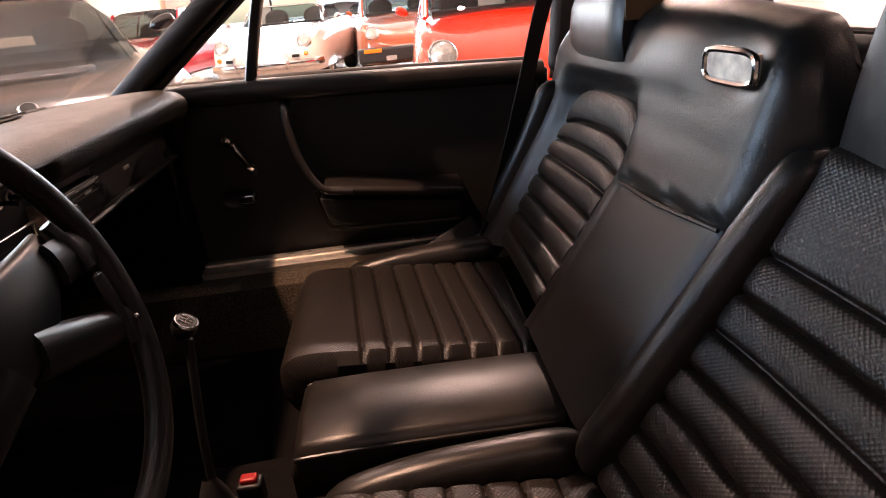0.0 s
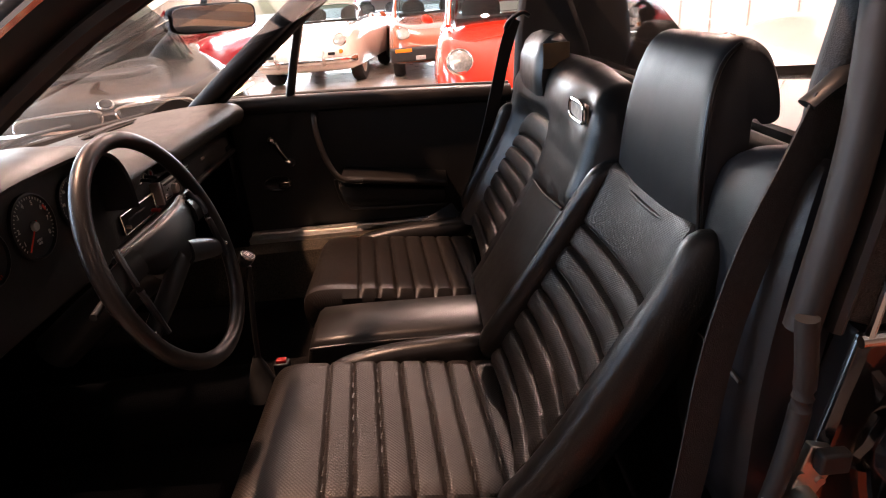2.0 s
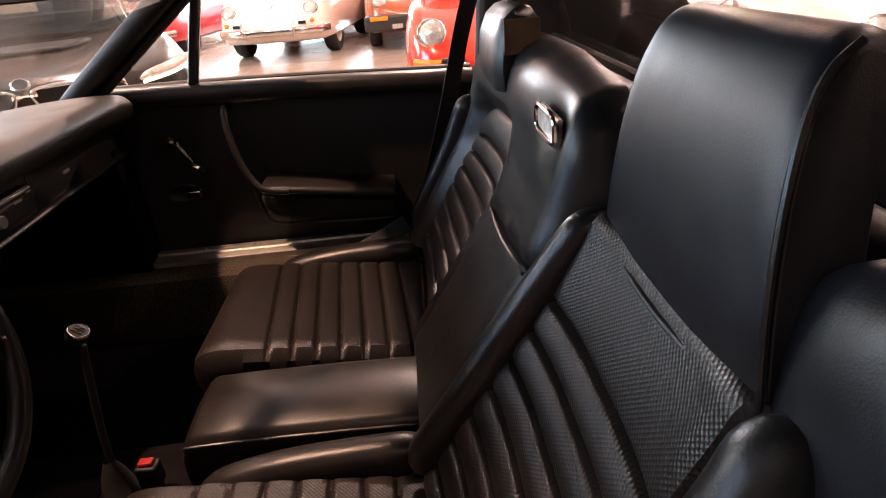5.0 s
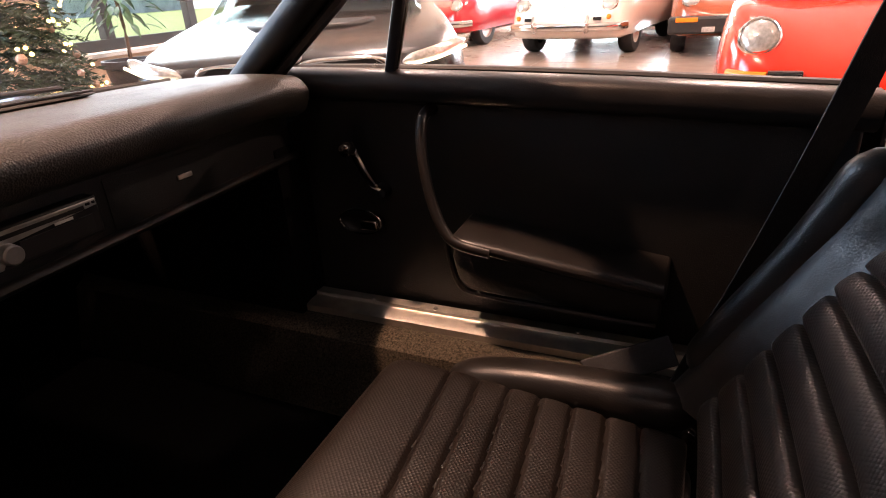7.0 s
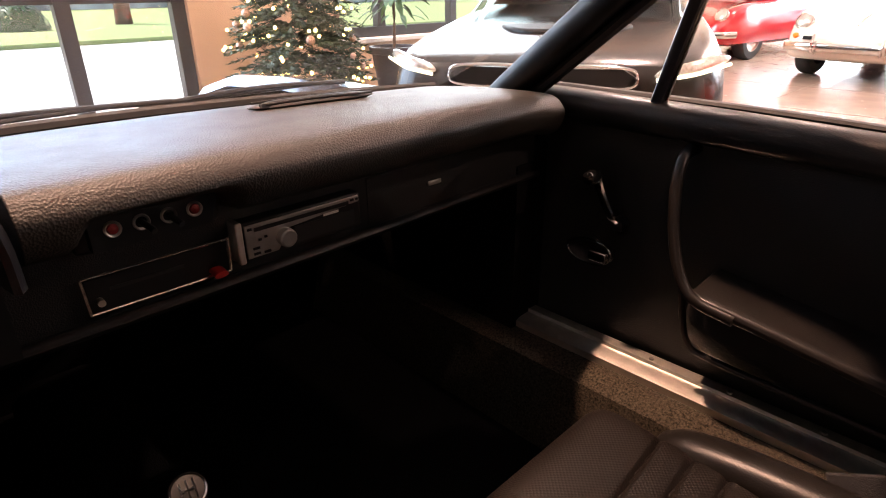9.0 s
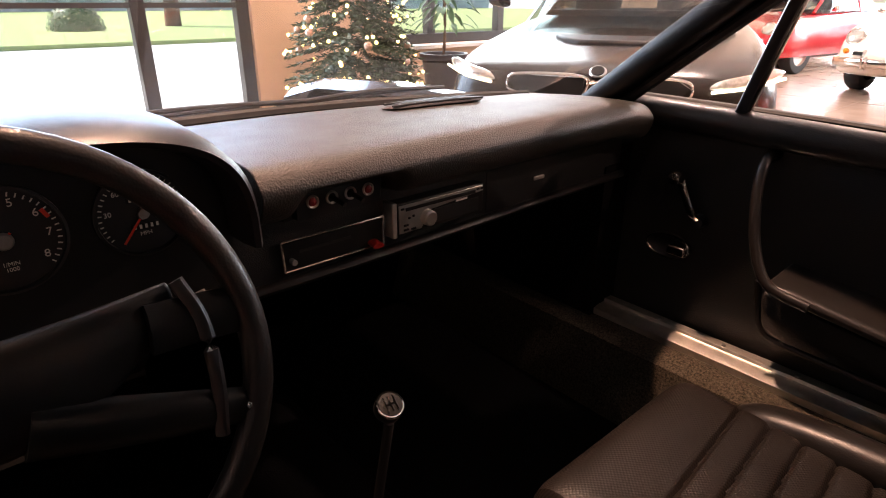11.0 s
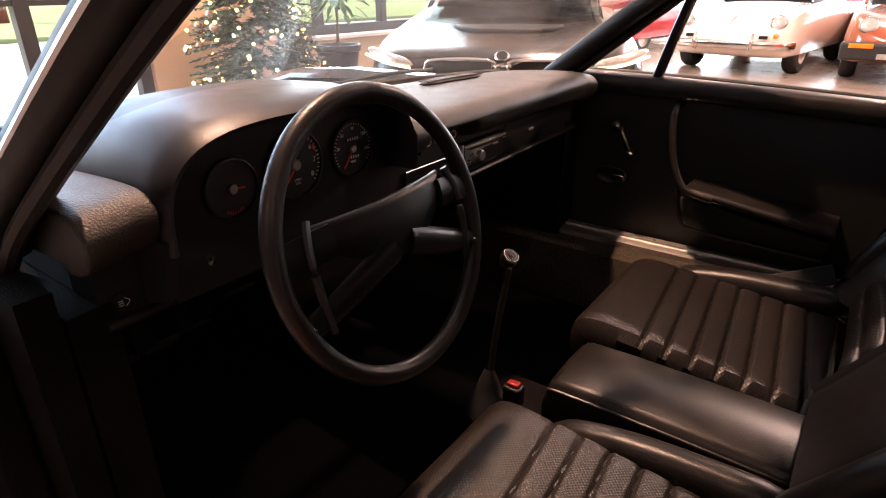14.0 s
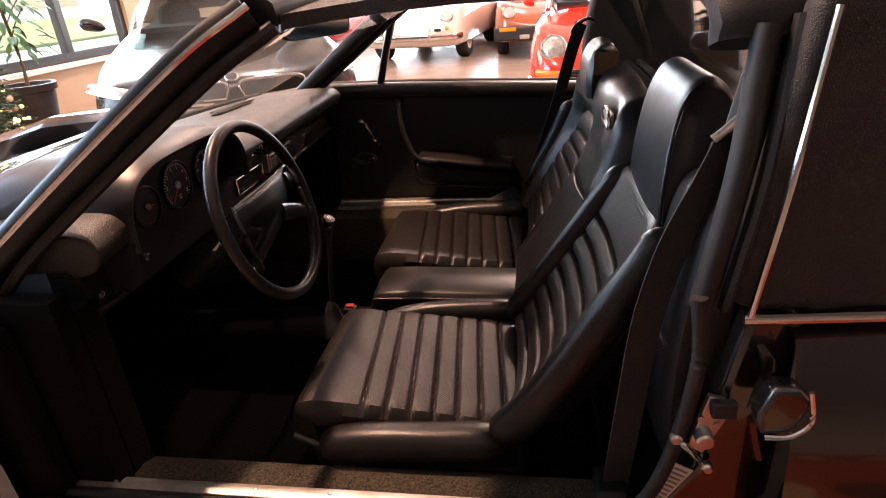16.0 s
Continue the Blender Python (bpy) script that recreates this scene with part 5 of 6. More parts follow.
def classic_coupe(name, label, m, body_mat, bumper, roofline=True, open_top=False, cut=True, grp="parked cars"):
    """Rear-engined classic: upright round lamps on raised wings, sloping bonnet, chrome or black bumper."""
    c = thing(name, label, "car", group=grp)
    CARPAINT[c.name] = body_mat
    st = [(0.02, 0.56, 0.34, 0.42, 0.47, 0.45), (0.05, 0.66, 0.26, 0.45, 0.56, 0.52), (0.16, 0.75, 0.22, 0.50, 0.70, 0.60), (0.34, 0.79, 0.20, 0.56, 0.80, 0.69), (0.70, 0.81, 0.20, 0.60, 0.835, 0.78), (1.15, 0.80, 0.20, 0.64, 0.845, 0.86), (1.7, 0.80, 0.20, 0.68, 0.86, 0.90), (2.6, 0.82, 0.20, 0.70, 0.88, 0.92), (3.3, 0.83, 0.22, 0.70, 0.86, 0.86), (3.9, 0.78, 0.28, 0.62, 0.72, 0.70), (4.15, 0.65, 0.36, 0.52, 0.58, 0.56)]
    part("body", loft_body(st), body_mat, c, "smooth rounded painted body", sub=1)
    if not open_top:
        glassr = cabin([(1.12, 0.66, 0.60, 0.86, 0.865), (1.55, 0.70, 0.56, 0.88, 1.27), (1.62, 0.70, 0.555, 0.88, 1.285), (2.6, 0.72, 0.55, 0.89, 1.28), (3.4, 0.66, 0.42, 0.86, 0.98)])
        g = part("greenhouse", skin(glassr, closed=False), DARKGLASS, c, "tinted windows")
        g.visible_shadow = False
        part("roof", skin([[(x * 1.005, y, z + 0.006) for x, y, z in r[2:7]] for r in glassr[2:]], closed=False), body_mat, c, "painted roof")
        for s in (-1, 1):
            part("windscreen_pillar", tube([(s * 0.665, 1.10, 0.865), (s * 0.64, 1.35, 1.08), (s * 0.58, 1.60, 1.275)], 0.024, 0.02, n=10, seg=8), body_mat, c)
            part("door_pillar", tube([(s * 0.71, 2.45, 0.88), (s * 0.64, 2.45, 1.08), (s * 0.56, 2.45, 1.25)], 0.03, 0.015, n=8, seg=8), body_mat, c)
    else:
        g = part("windscreen", skin(cabin([(1.35, 0.62, 0.58, 0.88, 0.90), (1.62, 0.60, 0.50, 0.90, 1.13)]), closed=False), DARKGLASS, c, "low curved windscreen")
        part("screen_frame", tube([(-0.62, 1.35, 0.88), (-0.60, 1.62, 1.06), (-0.40, 1.63, 1.135), (0, 1.60, 1.145), (0.40, 1.63, 1.135), (0.60, 1.62, 1.06), (0.62, 1.35, 0.88)], 0.012, 0.012, n=30, seg=8), CHROME, c, "chrome screen frame")
    part("cabin_floor", box(-0.60, 0.60, 1.5, 3.0, 0.86, 0.90), INNER, c)
    for s in (-1, 1):
        st_ = part("front_seat", tube([(s * 0.33, 2.15, 0.80), (s * 0.33, 2.25, 0.95), (s * 0.33, 2.32, 1.10)], 0.20, 0.06, n=10, up=(0, 1, 0), round_ends=True), INNER, c, "dark seat back")
        round_lamp(c, s * 0.575, 0.125, 0.655, 0.092)
    for s in (-1, 1):
        part("mirror", tube([(s * 0.80, 1.35, 0.90), (s * 0.86, 1.34, 0.93), (s * 0.90, 1.33, 0.95)], 0.035, 0.025, n=8, seg=10, up=(0, 1, 0), round_ends=True), bumper if bumper is CHROME else body_mat, c)
    for s in (-1, 1):
        part("wiper", tube([(s * 0.10 - 0.1, 1.14, 0.885), (s * 0.10 + 0.1, 1.18, 0.91), (s * 0.10 + 0.30, 1.22, 0.94)], 0.006, 0.006, n=6, seg=6), RUBBER, c)
    add_wheels(c, 0.68, (0.80, 3.05), 0.315, ALU)
    bar = part("bumper", tube([(-0.76, 0.26, 0.385), (-0.68, 0.06, 0.385), (-0.40, -0.03, 0.385), (0, -0.05, 0.385), (0.40, -0.03, 0.385), (0.68, 0.06, 0.385), (0.76, 0.26, 0.385)], 0.035, 0.050, n=36, power=3), bumper, c, "full-width front bumper")
    for s in (-1, 1):
        part("overrider", tube([(s * 0.33, -0.055, 0.31), (s * 0.33, -0.085, 0.39), (s * 0.33, -0.06, 0.46)], 0.020, 0.028, n=8, seg=10, up=(0, 1, 0), round_ends=True), CHROME if bumper is CHROME else RUBBER, bar)
    c.matrix_basis = m
    return c


def indicators(c, chrome_grille=True):
    for s in (-1, 1):
        part("indicator", tube([(s * 0.70, 0.12, 0.475), (s * 0.62, 0.035, 0.475), (s * 0.52, 0.0, 0.475)], 0.02, 0.026, n=10, seg=10), AMBER, c, "amber indicator lens")
        if chrome_grille:
            gr = part("horn_grille", box(s * 0.44 - 0.075, s * 0.44 + 0.075, -0.02, 0.03, 0.448, 0.505), PLASTIC, c, "black horn grille", bevel=0.004)
            for k in range(5):
                part("slat", box(s * 0.44 - 0.07, s * 0.44 + 0.07, -0.026, -0.018, 0.453 + 0.0105 * k, 0.457 + 0.0105 * k), CHROME, gr)


RED = paint("guards_red_paint", (0.72, 0.035, 0.012))
red = classic_coupe("coupe", "bright red classic coupe with round chrome-ringed headlights", pose(1.60, 3.10, 0, 0, 0, -4), RED, RED)
indicators(red)
part("bumper_trim", tube([(-0.78, 0.24, 0.385), (-0.69, 0.03, 0.385), (-0.40, -0.068, 0.385), (0, -0.088, 0.385), (0.40, -0.068, 0.385), (0.69, 0.03, 0.385), (0.78, 0.24, 0.385)], 0.006, 0.016, n=36, seg=8), RUBBER, red, "black rubber bumper strip")
part("bumper_guard", tube([(-0.36, -0.075, 0.32), (-0.36, -0.115, 0.40), (-0.36, -0.09, 0.48)], 0.022, 0.03, n=8, seg=10, up=(0, 1, 0)), CHROME, red, "chrome bumper guard")
part("valance", box(-0.66, 0.66, 0.02, 0.10, 0.20, 0.33), RED, red, bevel=0.02)
COPPER = paint("copper_brown_paint", (0.30, 0.075, 0.03))
cop = classic_coupe("coupe", "copper-brown coupe with black impact bumper", pose(1.12, 7.75, 0, 0, 0, 2), COPPER, RUBBER)
part("impact_bumper", box(-0.80, 0.80, -0.12, 0.10, 0.28, 0.47), RUBBER, cop, "deep black bumper", bevel=0.03)
for s in (-1, 1):
    part("indicator", box(s * 0.60 - 0.12, s * 0.60 + 0.12, -0.13, -0.10, 0.415, 0.465), AMBER, cop, "amber indicator lens", bevel=0.006)
    part("fog_lamp", box(s * 0.36 - 0.07, s * 0.36 + 0.07, -0.13, -0.11, 0.30, 0.36), LENS, cop, bevel=0.006)
IVORY = paint("ivory_paint", (0.80, 0.70, 0.62))
ivo = classic_coupe("roadster", "ivory open roadster with chrome bumper", pose(-0.98, 7.80, 0, 0, 0, -7), IVORY, CHROME, open_top=True)
for s in (-1, 1):
    part("bumper_guard", tube([(s * 0.36, -0.06, 0.33), (s * 0.36, -0.10, 0.42), (s * 0.36, -0.05, 0.52)], 0.018, 0.022, n=8, seg=10, up=(0, 1, 0)), CHROME, ivo, "chrome bumper guard")
    part("indicator", lathe([(0.0, 0.03), (0.025, 0.02), (0.032, 0.0)], 14, Matrix.Translation((s * 0.60, 0.03, 0.50)) @ pose(0, 0, 0, 70)), AMBER, ivo)
    part("air_grille", box(s * 0.46 - 0.05, s * 0.46 + 0.05, 0.005, 0.03, 0.46, 0.50), PLASTIC, ivo)
part("bonnet_handle", tube([(0, 0.10, 0.62), (0, 0.25, 0.69), (0, 0.40, 0.73)], 0.012, 0.010, n=8, seg=8), CHROME, ivo)
MAROON = paint("maroon_paint", (0.30, 0.02, 0.02))
mar = classic_coupe("coupe", "dark red coupe with black bumper parked at the back", pose(0.10, 12.7, 0, 0, 0, 6), MAROON, RUBBER)
part("impact_bumper", box(-0.80, 0.80, -0.10, 0.10, 0.26, 0.47), RUBBER, mar, "deep black bumper", bevel=0.03)
CRIM = paint("crimson_paint", (0.42, 0.012, 0.02))
classic_coupe("coupe", "crimson coupe with chrome trim seen from the side", pose(-3.55, 9.1, 0, 0, 0, -8), CRIM, CHROME)
WHITEP = paint("white_paint", (0.80, 0.76, 0.70))
wht = classic_coupe("coupe", "white coupe behind the open car", pose(2.62, 2.15, 0, 0, 0, -88), WHITEP, WHITEP)
indicators(wht, False)

# low grey hybrid sports car
GREY = material("dark_bronze_grey_paint", (0.022, 0.018, 0.016), 0.24, var=0.06, scale=2, coat=0.0, spec=0.42, rough_var=0.03)
hyb = thing("sports_coupe", "low dark grey modern sports coupe with dark bonnet vent", "car", group="parked cars")
CARPAINT[hyb.name] = GREY
st = [(0.0, 0.62, 0.30, 0.50, 0.60, 0.62), (0.06, 0.80, 0.20, 0.54, 0.66, 0.67), (0.22, 0.90, 0.15, 0.56, 0.70, 0.71), (0.6, 0.955, 0.14, 0.58, 0.75, 0.745), (1.1, 0.965, 0.14, 0.62, 0.79, 0.79), (1.6, 0.96, 0.14, 0.64, 0.84, 0.85), (2.6, 0.95, 0.14, 0.68, 0.90, 0.94), (3.6, 0.97, 0.16, 0.70, 0.92, 0.96), (4.4, 0.90, 0.22, 0.66, 0.84, 0.86), (4.68, 0.75, 0.34, 0.58, 0.70, 0.72)]
part("body", loft_body(st), GREY, hyb, "smooth dark grey body", sub=1)
gl_ = cabin([(1.25, 0.72, 0.66, 0.82, 0.825), (2.05, 0.76, 0.60, 0.95, 1.20), (2.4, 0.76, 0.58, 0.96, 1.275), (3.0, 0.76, 0.55, 0.96, 1.285), (4.2, 0.62, 0.40, 0.88, 1.02)])
g = part("greenhouse", skin(gl_, closed=False), DARKGLASS, hyb, "tinted windows")
g.visible_shadow = False
part("roof", skin([[(x * 1.004, y, z + 0.006) for x, y, z in r[2:7]] for r in gl_[2:]], closed=False), PAINTBLACK, hyb, "black roof")
part("bonnet_vent", prism([(-0.42, 0.78), (0.42, 0.78), (0.33, 0.60), (0.22, 0.52), (-0.22, 0.52), (-0.33, 0.60)], "z", 0.775, 0.83), PLASTIC, hyb, "black bonnet vent", bevel=0.02).matrix_basis = Matrix.Translation((0, 0.30, -0.042)) @ pose(0, 0, 0, 5) @ Matrix.Translation((0, 0, -0.05))
for s in (-1, 1):
    kg = part("kidney_grille", prism([(s * 0.06, 0.545), (s * 0.42, 0.56), (s * 0.46, 0.61), (s * 0.40, 0.645), (s * 0.06, 0.64)], "y", -0.02, 0.05), PLASTIC, hyb, "black front grille")
    part("grille_rim", tube([(s * 0.06, -0.025, 0.54), (s * 0.42, -0.02, 0.555), (s * 0.47, -0.01, 0.61), (s * 0.40, -0.02, 0.65), (s * 0.06, -0.025, 0.645), (s * 0.06, -0.025, 0.54)], 0.008, 0.008, n=40, seg=8), CHROME, kg, "bright grille rim")
    hl = part("headlight", tube([(s * 0.55, 0.0, 0.615), (s * 0.72, 0.07, 0.645), (s * 0.90, 0.28, 0.68)], 0.03, 0.035, n=14, seg=10, round_ends=True), LENS, hyb, "narrow clear headlight")
    part("lamp_tube", tube([(s * 0.56, -0.03, 0.600), (s * 0.73, 0.04, 0.622), (s * 0.90, 0.22, 0.655)], 0.008, 0.008, n=12, seg=8), glow("lamp_glow", (1.0, 0.85, 0.6), 2.0), hl)
    part("mirror", tube([(s * 0.88, 1.55, 0.98), (s * 1.0, 1.53, 1.02), (s * 1.06, 1.52, 1.02)], 0.05, 0.04, n=10, seg=12, up=(0, 1, 0), round_ends=True), PAINTBLACK, hyb, "glossy black door mirror")
    part("front_seat", tube([(s * 0.35, 2.5, 0.86), (s * 0.35, 2.6, 1.0), (s * 0.35, 2.66, 1.14)], 0.2, 0.06, n=10, up=(0, 1, 0), round_ends=True), INNER, hyb, "dark seat back")
part("cabin_floor", box(-0.66, 0.66, 1.8, 3.6, 0.90, 0.94), INNER, hyb)
bd = part("bonnet_badge", lathe([(0.0, 0.008), (0.040, 0.006), (0.046, 0.0)], 28, Matrix.Translation((0, 0.045, 0.668)) @ pose(0, 0, 0, 38)), CHROME, hyb, "round chrome badge")
part("badge_face", lathe([(0.0, 0.010), (0.034, 0.009), (0.034, 0.006)], 24, Matrix.Translation((0, 0.045, 0.668)) @ pose(0, 0, 0, 38)), PLASTIC, bd)
add_wheels(hyb, 0.84, (0.90, 3.70), 0.34, ALU)
hyb.matrix_basis = pose(-1.09, 2.30, 0.02, 0, 0, 28)

# ---- christmas tree ----
tree = thing("christmas_tree", "decorated fir tree with warm lights and pale baubles", "christmas tree", (-3.72, 2.55, 0))
rng = random.Random(11)
NEEDLE = material("fir_needles", (0.035, 0.06, 0.03), 0.6, var=0.4, scale=30)
BARK = material("bark", (0.10, 0.06, 0.035), 0.85, var=0.3, scale=30, bump=0.6, bump_scale=60)
part("trunk", tube([(0, 0, 0.05), (0, 0, 1.2), (0, 0, 2.3)], 0.04, 0.04, n=8, seg=10, taper=lambda u: 1 - 0.85 * u), BARK, tree)
part("stand", lathe([(0.28, 0.0), (0.28, 0.03), (0.07, 0.06), (0.06, 0.14)], 24), RUBBER, tree)
verts, faces = [], []
tips = []
for k in range(620):
    z = 0.20 + 2.1 * (rng.random() ** 1.35)
    rad = 0.70 * (1 - (z - 0.15) / 2.3) * rng.uniform(0.75, 1.08) + 0.02
    a = rng.uniform(0, 2 * math.pi)
    base = Vector((0.03 * math.cos(a), 0.03 * math.sin(a), z + 0.10 * rad))
    tip = Vector((rad * math.cos(a), rad * math.sin(a), z - 0.10 * rad + rng.uniform(-0.04, 0.04)))
    tips.append(tip)
    d = tip - base
    side = Vector((-math.sin(a), math.cos(a), 0))
    n = max(8, int(rad * 46))
    for j in range(n):
        t = 0.25 + 0.75 * (j + rng.random()) / n
        p = base + d * t
        ln = 0.075 * (1.15 - 0.5 * t)
        for sgn in (-1, 1):
            q = p + (side * sgn * rng.uniform(0.5, 1.0) + d.normalized() * 0.6 + Vector((0, 0, rng.uniform(-0.5, 0.5)))).normalized() * ln
            up = Vector((rng.uniform(-1, 1), rng.uniform(-1, 1), rng.uniform(-1, 1))).normalized() * 0.011
            i = len(verts)
            verts += [p - up, p + up, q]
            faces.append((i, i + 1, i + 2))
me = bpy.data.meshes.new("needles")
me.from_pydata([tuple(v) for v in verts], [], faces)
me.materials.append(NEEDLE)
nd = new("needles", me)
nd.parent = tree
tagged(nd, "dense green fir needles", kind="stuff")
BULB = glow("warm_fairy_light", (1.0, 0.64, 0.20), 5.0)
bulb = bpy.data.meshes.new("fairy_light")
bm = bmesh.new()
bmesh.ops.create_icosphere(bm, subdivisions=1, radius=0.016)
bm.to_mesh(bulb)
bm.free()
bulb.materials.append(BULB)
ball = bpy.data.meshes.new("bauble")
bm = bmesh.new()
bmesh.ops.create_uvsphere(bm, u_segments=16, v_segments=10, radius=0.030)
bm.to_mesh(ball)
bm.free()
for p in ball.polygons:
    p.use_smooth = True
ball.materials.append(material("pearl_bauble", (0.48, 0.32, 0.24), 0.25, 0.3, var=0.15, scale=20))
for k in range(230):
    t = rng.choice(tips)
    o = new("fairy_light", bulb)
    o.parent = tree
    f = rng.uniform(0.86, 1.03)
    o.location = (t.x * f, t.y * f, t.z + rng.uniform(-0.03, 0.05))
for k in range(60):
    t = rng.choice(tips)
    o = new("bauble", ball)
    o.parent = tree
    f = rng.uniform(0.95, 1.06)
    o.location = (t.x * f, t.y * f, t.z - 0.045)
    o.scale = [rng.uniform(0.75, 1.2)] * 3

# ---- potted fig by the window ----
pot = thing("potted_plant", "small leafy tree in a dark round pot", "plant", (-3.95, 3.75, 0))
POTM = material("dark_glazed_pot", (0.03, 0.022, 0.025), 0.35, var=0.3, scale=40)
LEAF = material("green_leaf", (0.05, 0.13, 0.045), 0.4, var=0.35, scale=12)
part("pot", lathe([(0.0, 0.0), (0.15, 0.0), (0.22, 0.46), (0.245, 0.47), (0.245, 0.53), (0.22, 0.53), (0.215, 0.49), (0.0, 0.49)], 32), POTM, pot, "dark glazed pot")
part("trunk", tube([(0, 0, 0.48), (0.01, 0.01, 0.8), (0.0, 0.0, 1.15), (0.03, -0.02, 1.5)], 0.016, 0.016, n=12, seg=8), BARK, pot)
bm = bmesh.new()
for k in range(150):
    h = rng.uniform(0.80, 1.75)
    a = rng.uniform(0, 2 * math.pi)
    r0 = rng.uniform(0.05, 0.34) * (1.2 - abs(h - 1.35))
    o = Vector((r0 * math.cos(a), r0 * math.sin(a), h))
    d = Vector((math.cos(a + rng.uniform(-0.6, 0.6)), math.sin(a), rng.uniform(-0.8, 0.1))).normalized()
    s_ = d.cross(Vector((0, 0, 1))).normalized()
    n = s_.cross(d)
    ln = rng.uniform(0.10, 0.16)
    rows = []
    for u, w in ((0, 0.004), (0.25, 0.022), (0.55, 0.028), (0.82, 0.016), (1.0, 0.002)):
        p = o + d * ln * u - Vector((0, 0, 0.05 * u * u))
        rows.append([bm.verts.new(p - s_ * w + n * 0.008), bm.verts.new(p), bm.verts.new(p + s_ * w + n * 0.008)])
    for p, q in zip(rows, rows[1:]):
        bm.faces.new((p[0], p[1], q[1], q[0]))
        bm.faces.new((p[1], p[2], q[2], q[1]))
lv = part("leaves", bm, LEAF, pot, "long green leaves")
tagged(lv, kind="stuff")
for k in range(5):
    a = k * 1.25
    part("limb", tube([(0.005, 0, 0.95 + 0.12 * k), (0.10 * math.cos(a), 0.10 * math.sin(a), 1.08 + 0.12 * k), (0.22 * math.cos(a), 0.22 * math.sin(a), 1.2 + 0.12 * k)], 0.006, 0.006, n=8, seg=6), BARK, pot)

# ---- green pedal car ----
toy = thing("pedal_car", "small green vintage-style pedal car with chrome lamps", "toy car", (-2.95, 4.55, 0))
TG = paint("racing_green_paint", (0.015, 0.10, 0.05))
part("body", loft_body([(0.0, 0.11, 0.16, 0.22, 0.40, 0.42), (0.05, 0.13, 0.14, 0.24, 0.44, 0.45), (0.5, 0.17, 0.14, 0.28, 0.46, 0.47), (0.8, 0.20, 0.14, 0.30, 0.44, 0.44), (1.1, 0.16, 0.16, 0.28, 0.40, 0.40)]), TG, toy)
part("radiator", box(-0.10, 0.10, -0.03, 0.0, 0.18, 0.43), CHROME, toy, "chrome radiator", bevel=0.01)
for s in (-1, 1):
    round_r = Matrix.Translation((s * 0.16, -0.02, 0.37)) @ pose(0, 0, 0, 90)
    part("headlight", lathe([(0.0, 0.02), (0.035, 0.012), (0.045, 0.0), (0.03, -0.05), (0.0, -0.06)], 18, round_r), CHROME, toy, "chrome lamp")
    part("mudguard", tube([(s * 0.24, -0.06, 0.16), (s * 0.24, 0.03, 0.31), (s * 0.24, 0.20, 0.30), (s * 0.24, 0.34, 0.16)], 0.05, 0.008, n=14, seg=8), TG if s < 0 else RED, toy)
    for y in (0.10, 0.85):
        w = part("wheel", lathe([(0.07, -0.02), (0.12, -0.02), (0.13, 0.0), (0.12, 0.02), (0.07, 0.02)], 22, Matrix.Translation((s * 0.24, y, 0.13)) @ pose(0, 0, 0, 0, 90 * s, 0)), RUBBER, toy)
        part("rim", lathe([(0.072, 0.018), (0.03, 0.01), (0.0, 0.02)], 20, Matrix.Translation((s * 0.24, y, 0.13)) @ pose(0, 0, 0, 0, 90 * s, 0)), RED if s > 0 else CHROME, w)
part("windscreen", box(-0.14, 0.14, 0.55, 0.56, 0.46, 0.56), GLASS, toy)
part("bumper", tube([(-0.22, -0.09, 0.14), (0, -0.11, 0.14), (0.22, -0.09, 0.14)], 0.01, 0.015, n=8, seg=8), CHROME, toy)
toy.matrix_basis = pose(-2.75, 4.35, 0, 0, 0, 22)

# ---- rug beside the car ----
rug = thing("rug", "red patterned oriental rug on the floor", "rug", (1.75, -1.55, 0))
RUGR = material("red_wool", (0.30, 0.055, 0.025), 0.95, var=0.35, scale=90, bump=0.8, bump_scale=300, spec=0.1)
RUGC = material("cream_wool", (0.42, 0.28, 0.16), 0.95, var=0.3, scale=90, spec=0.1)
RUGD = material("dark_wool", (0.035, 0.02, 0.018), 0.95, var=0.3, scale=90, spec=0.1)
part("field", box(-0.95, 0.95, -0.6, 0.6, 0.001, 0.010), RUGR, rug, smooth=0)
for sx in range(-8, 9):
    for sy in (-1, 1):
        part("border_motif", disc(0.04, 0.003, 8, m=Matrix.Translation((sx * 0.108, sy * 0.50, 0.0105))), RUGD if sx % 2 else RUGC, rug, smooth=0)
for k in (0.42, 0.57):
    for sy in (-1, 1):
        part("border_line", box(-0.93, 0.93, sy * k - 0.006, sy * k + 0.006, 0.0105, 0.0125), RUGD, rug, smooth=0)
for sx in range(-3, 4):
    part("medallion", disc(0.11, 0.003, 8, m=Matrix.Translation((sx * 0.26, 0, 0.0105))), RUGC if sx % 2 else RUGD, rug, smooth=0)

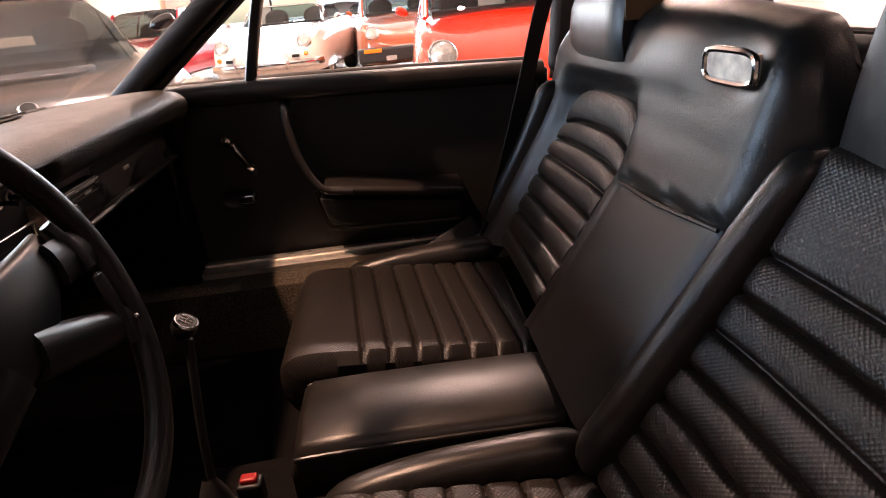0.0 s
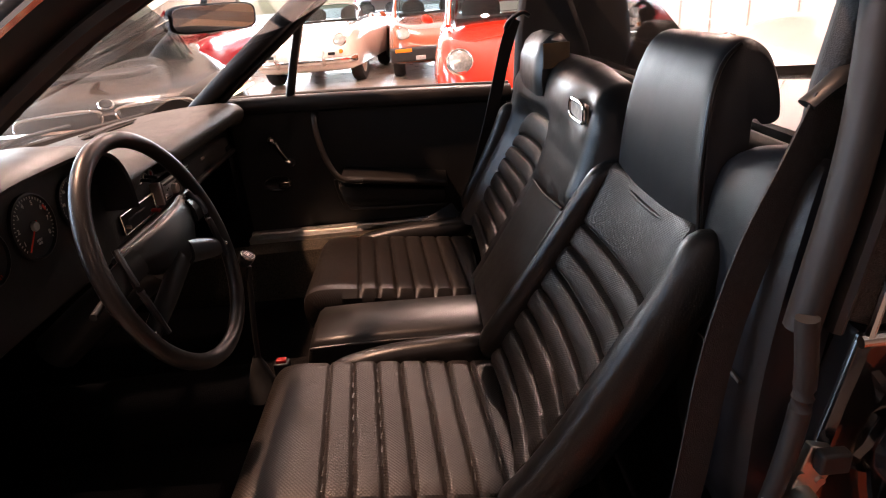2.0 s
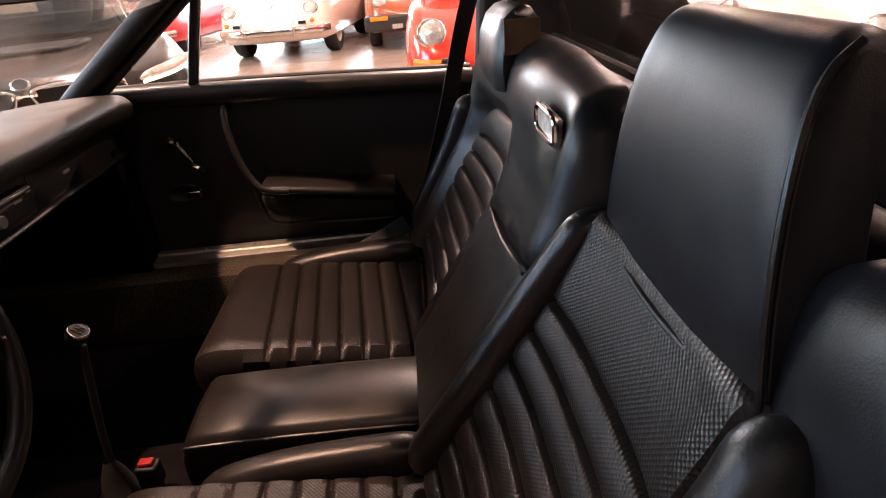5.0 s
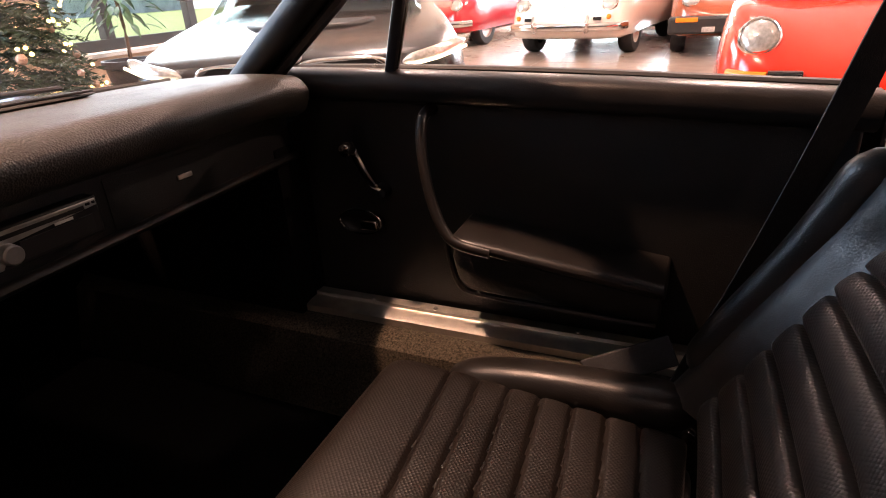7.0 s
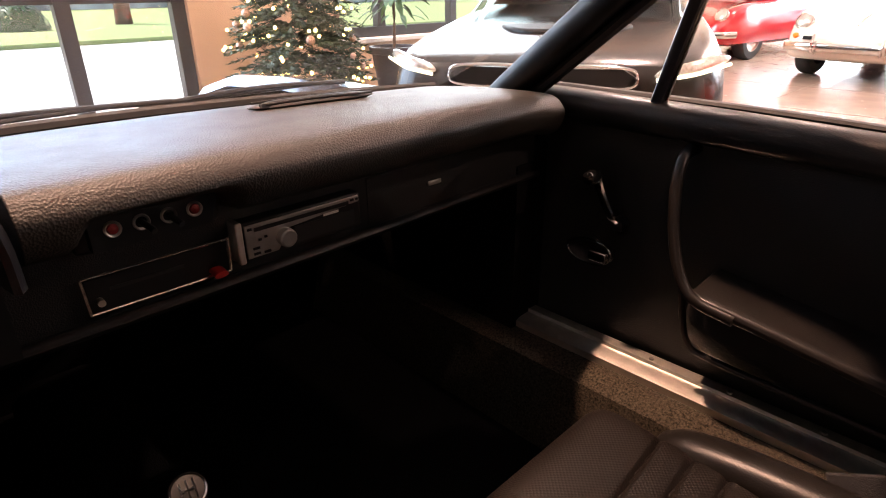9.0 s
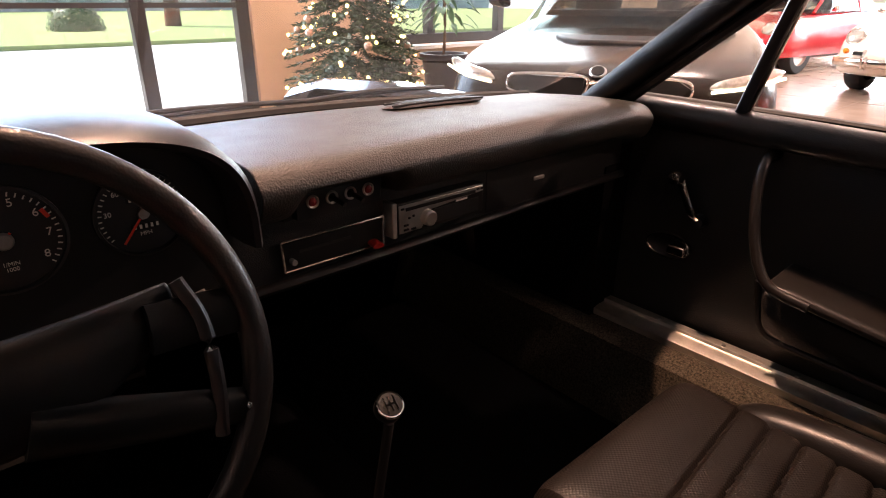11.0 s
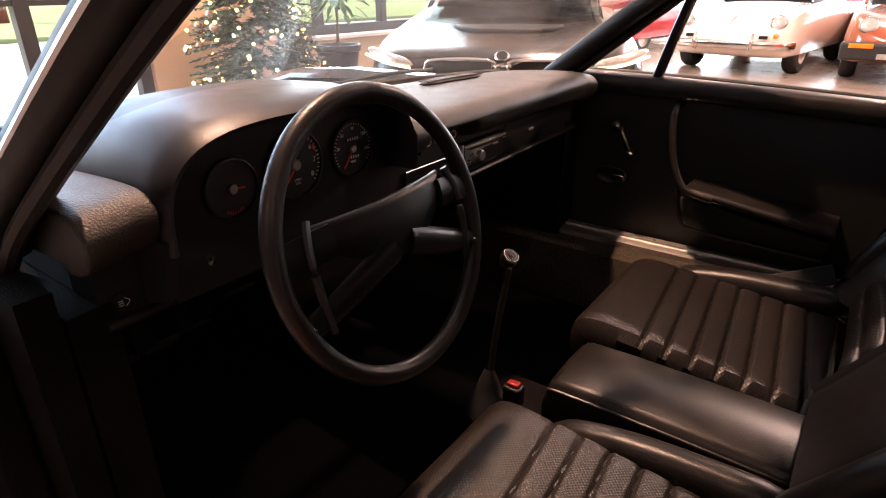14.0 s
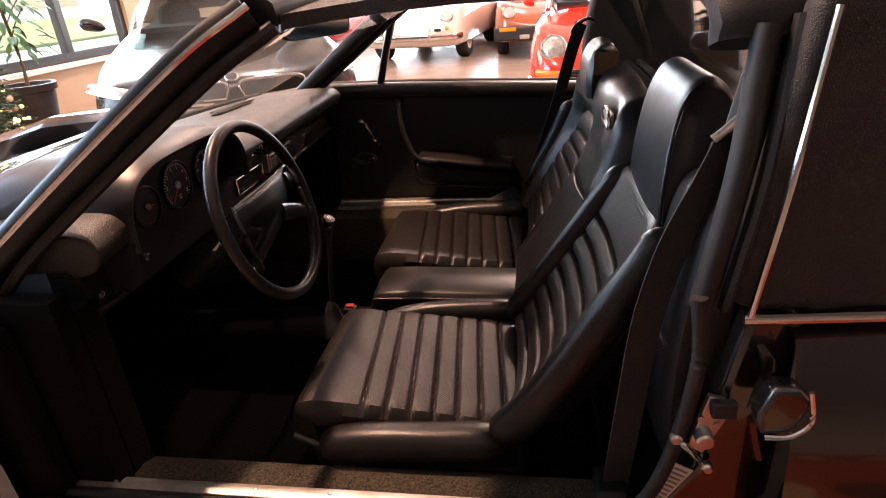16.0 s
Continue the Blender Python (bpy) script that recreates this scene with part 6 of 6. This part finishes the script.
# ---- white panelled partition and cupboards behind the cars ----
pt = setting("partition", box(5.2, 5.35, 3.6, 12.0, 0, 3.0), WHITEWALL, "white panelled partition wall", "wall", smooth=0)
for k in range(7):
    pn = part("panel", box(5.175, 5.199, 3.75 + k * 1.1, 4.70 + k * 1.1, 0.25, 2.8), WHITEWALL, pt, bevel=0.012)
pc = thing("picture_frame", "dark framed picture on the wall", "picture", (-4.49, 7.2, 1.5))
part("frame", box(0.0, 0.03, -0.45, 0.45, -0.35, 0.35), BRONZE, pc, bevel=0.006)
part("print", box(0.031, 0.034, -0.38, 0.38, -0.28, 0.28), material("grey_print_sheet", (0.35, 0.33, 0.32), 0.6, var=0.4, scale=5), pc)

# floor tile joints
JOINT = material("tile_joint", (0.17, 0.14, 0.12), 0.6, var=0.1)
bm = bmesh.new()
for k in range(14):
    box(WX, EX, -4.6 + k * 1.5, -4.594 + k * 1.5, 0.0, 0.0012, bm)
for k in range(8):
    box(-4.2 + k * 1.5, -4.194 + k * 1.5, SY, NY, 0.0, 0.0011, bm)
tagged(part("tile_joints", bm, JOINT, floor, smooth=0), kind="stuff")

# ---- outside the glazing ----
ot = thing("street_tree", "bare-limbed street tree on the lawn", "tree", (-26.0, 8.3, -0.05))
part("trunk", tube([(0, 0, 0), (0.05, 0.05, 1.5), (0.0, 0.1, 3.4), (0.1, 0.1, 5.0)], 0.26, 0.26, n=14, seg=12, taper=lambda u: 1.25 - 0.8 * u), BARK, ot)
for k in range(10):
    a = k * 2.4
    part("limb", tube([(0.03, 0.08, 1.8 + 0.3 * k), (0.8 * math.cos(a), 0.8 * math.sin(a), 2.6 + 0.3 * k), (1.7 * math.cos(a), 1.7 * math.sin(a), 3.2 + 0.33 * k)], 0.07, 0.07, n=8, seg=8, taper=lambda u: 1 - 0.7 * u), BARK, ot)
bsh = thing("bush", "rounded green shrub on the lawn", "bush", (-24.0, 4.4, -0.05))
bm = bmesh.new()
for k in range(1500):
    d = Vector((rng.gauss(0, 1), rng.gauss(0, 1), abs(rng.gauss(0, 0.9)))).normalized()
    p = Vector((d.x * 0.9, d.y * 0.9, d.z * 0.95)) * rng.uniform(0.8, 1.05)
    t = d.orthogonal().normalized() * 0.05
    u = d.cross(t).normalized() * 0.05
    bm.faces.new([bm.verts.new(p + t), bm.verts.new(p + u), bm.verts.new(p - t), bm.verts.new(p - u)])
tagged(part("leaves", bm, LEAF, bsh, smooth=0), kind="stuff")
# distant trees painted pale: haze and outdoor glare are in the colour
HAZE = material("hazy_far_hedge", (0.5, 0.55, 0.5), 0.9, var=0.4, scale=0.6)
setting("backdrop", box(-60, -59, -60, 60, -0.2, 5.0), HAZE, "line of distant trees with bright haze put into their colour", "backdrop", smooth=0)
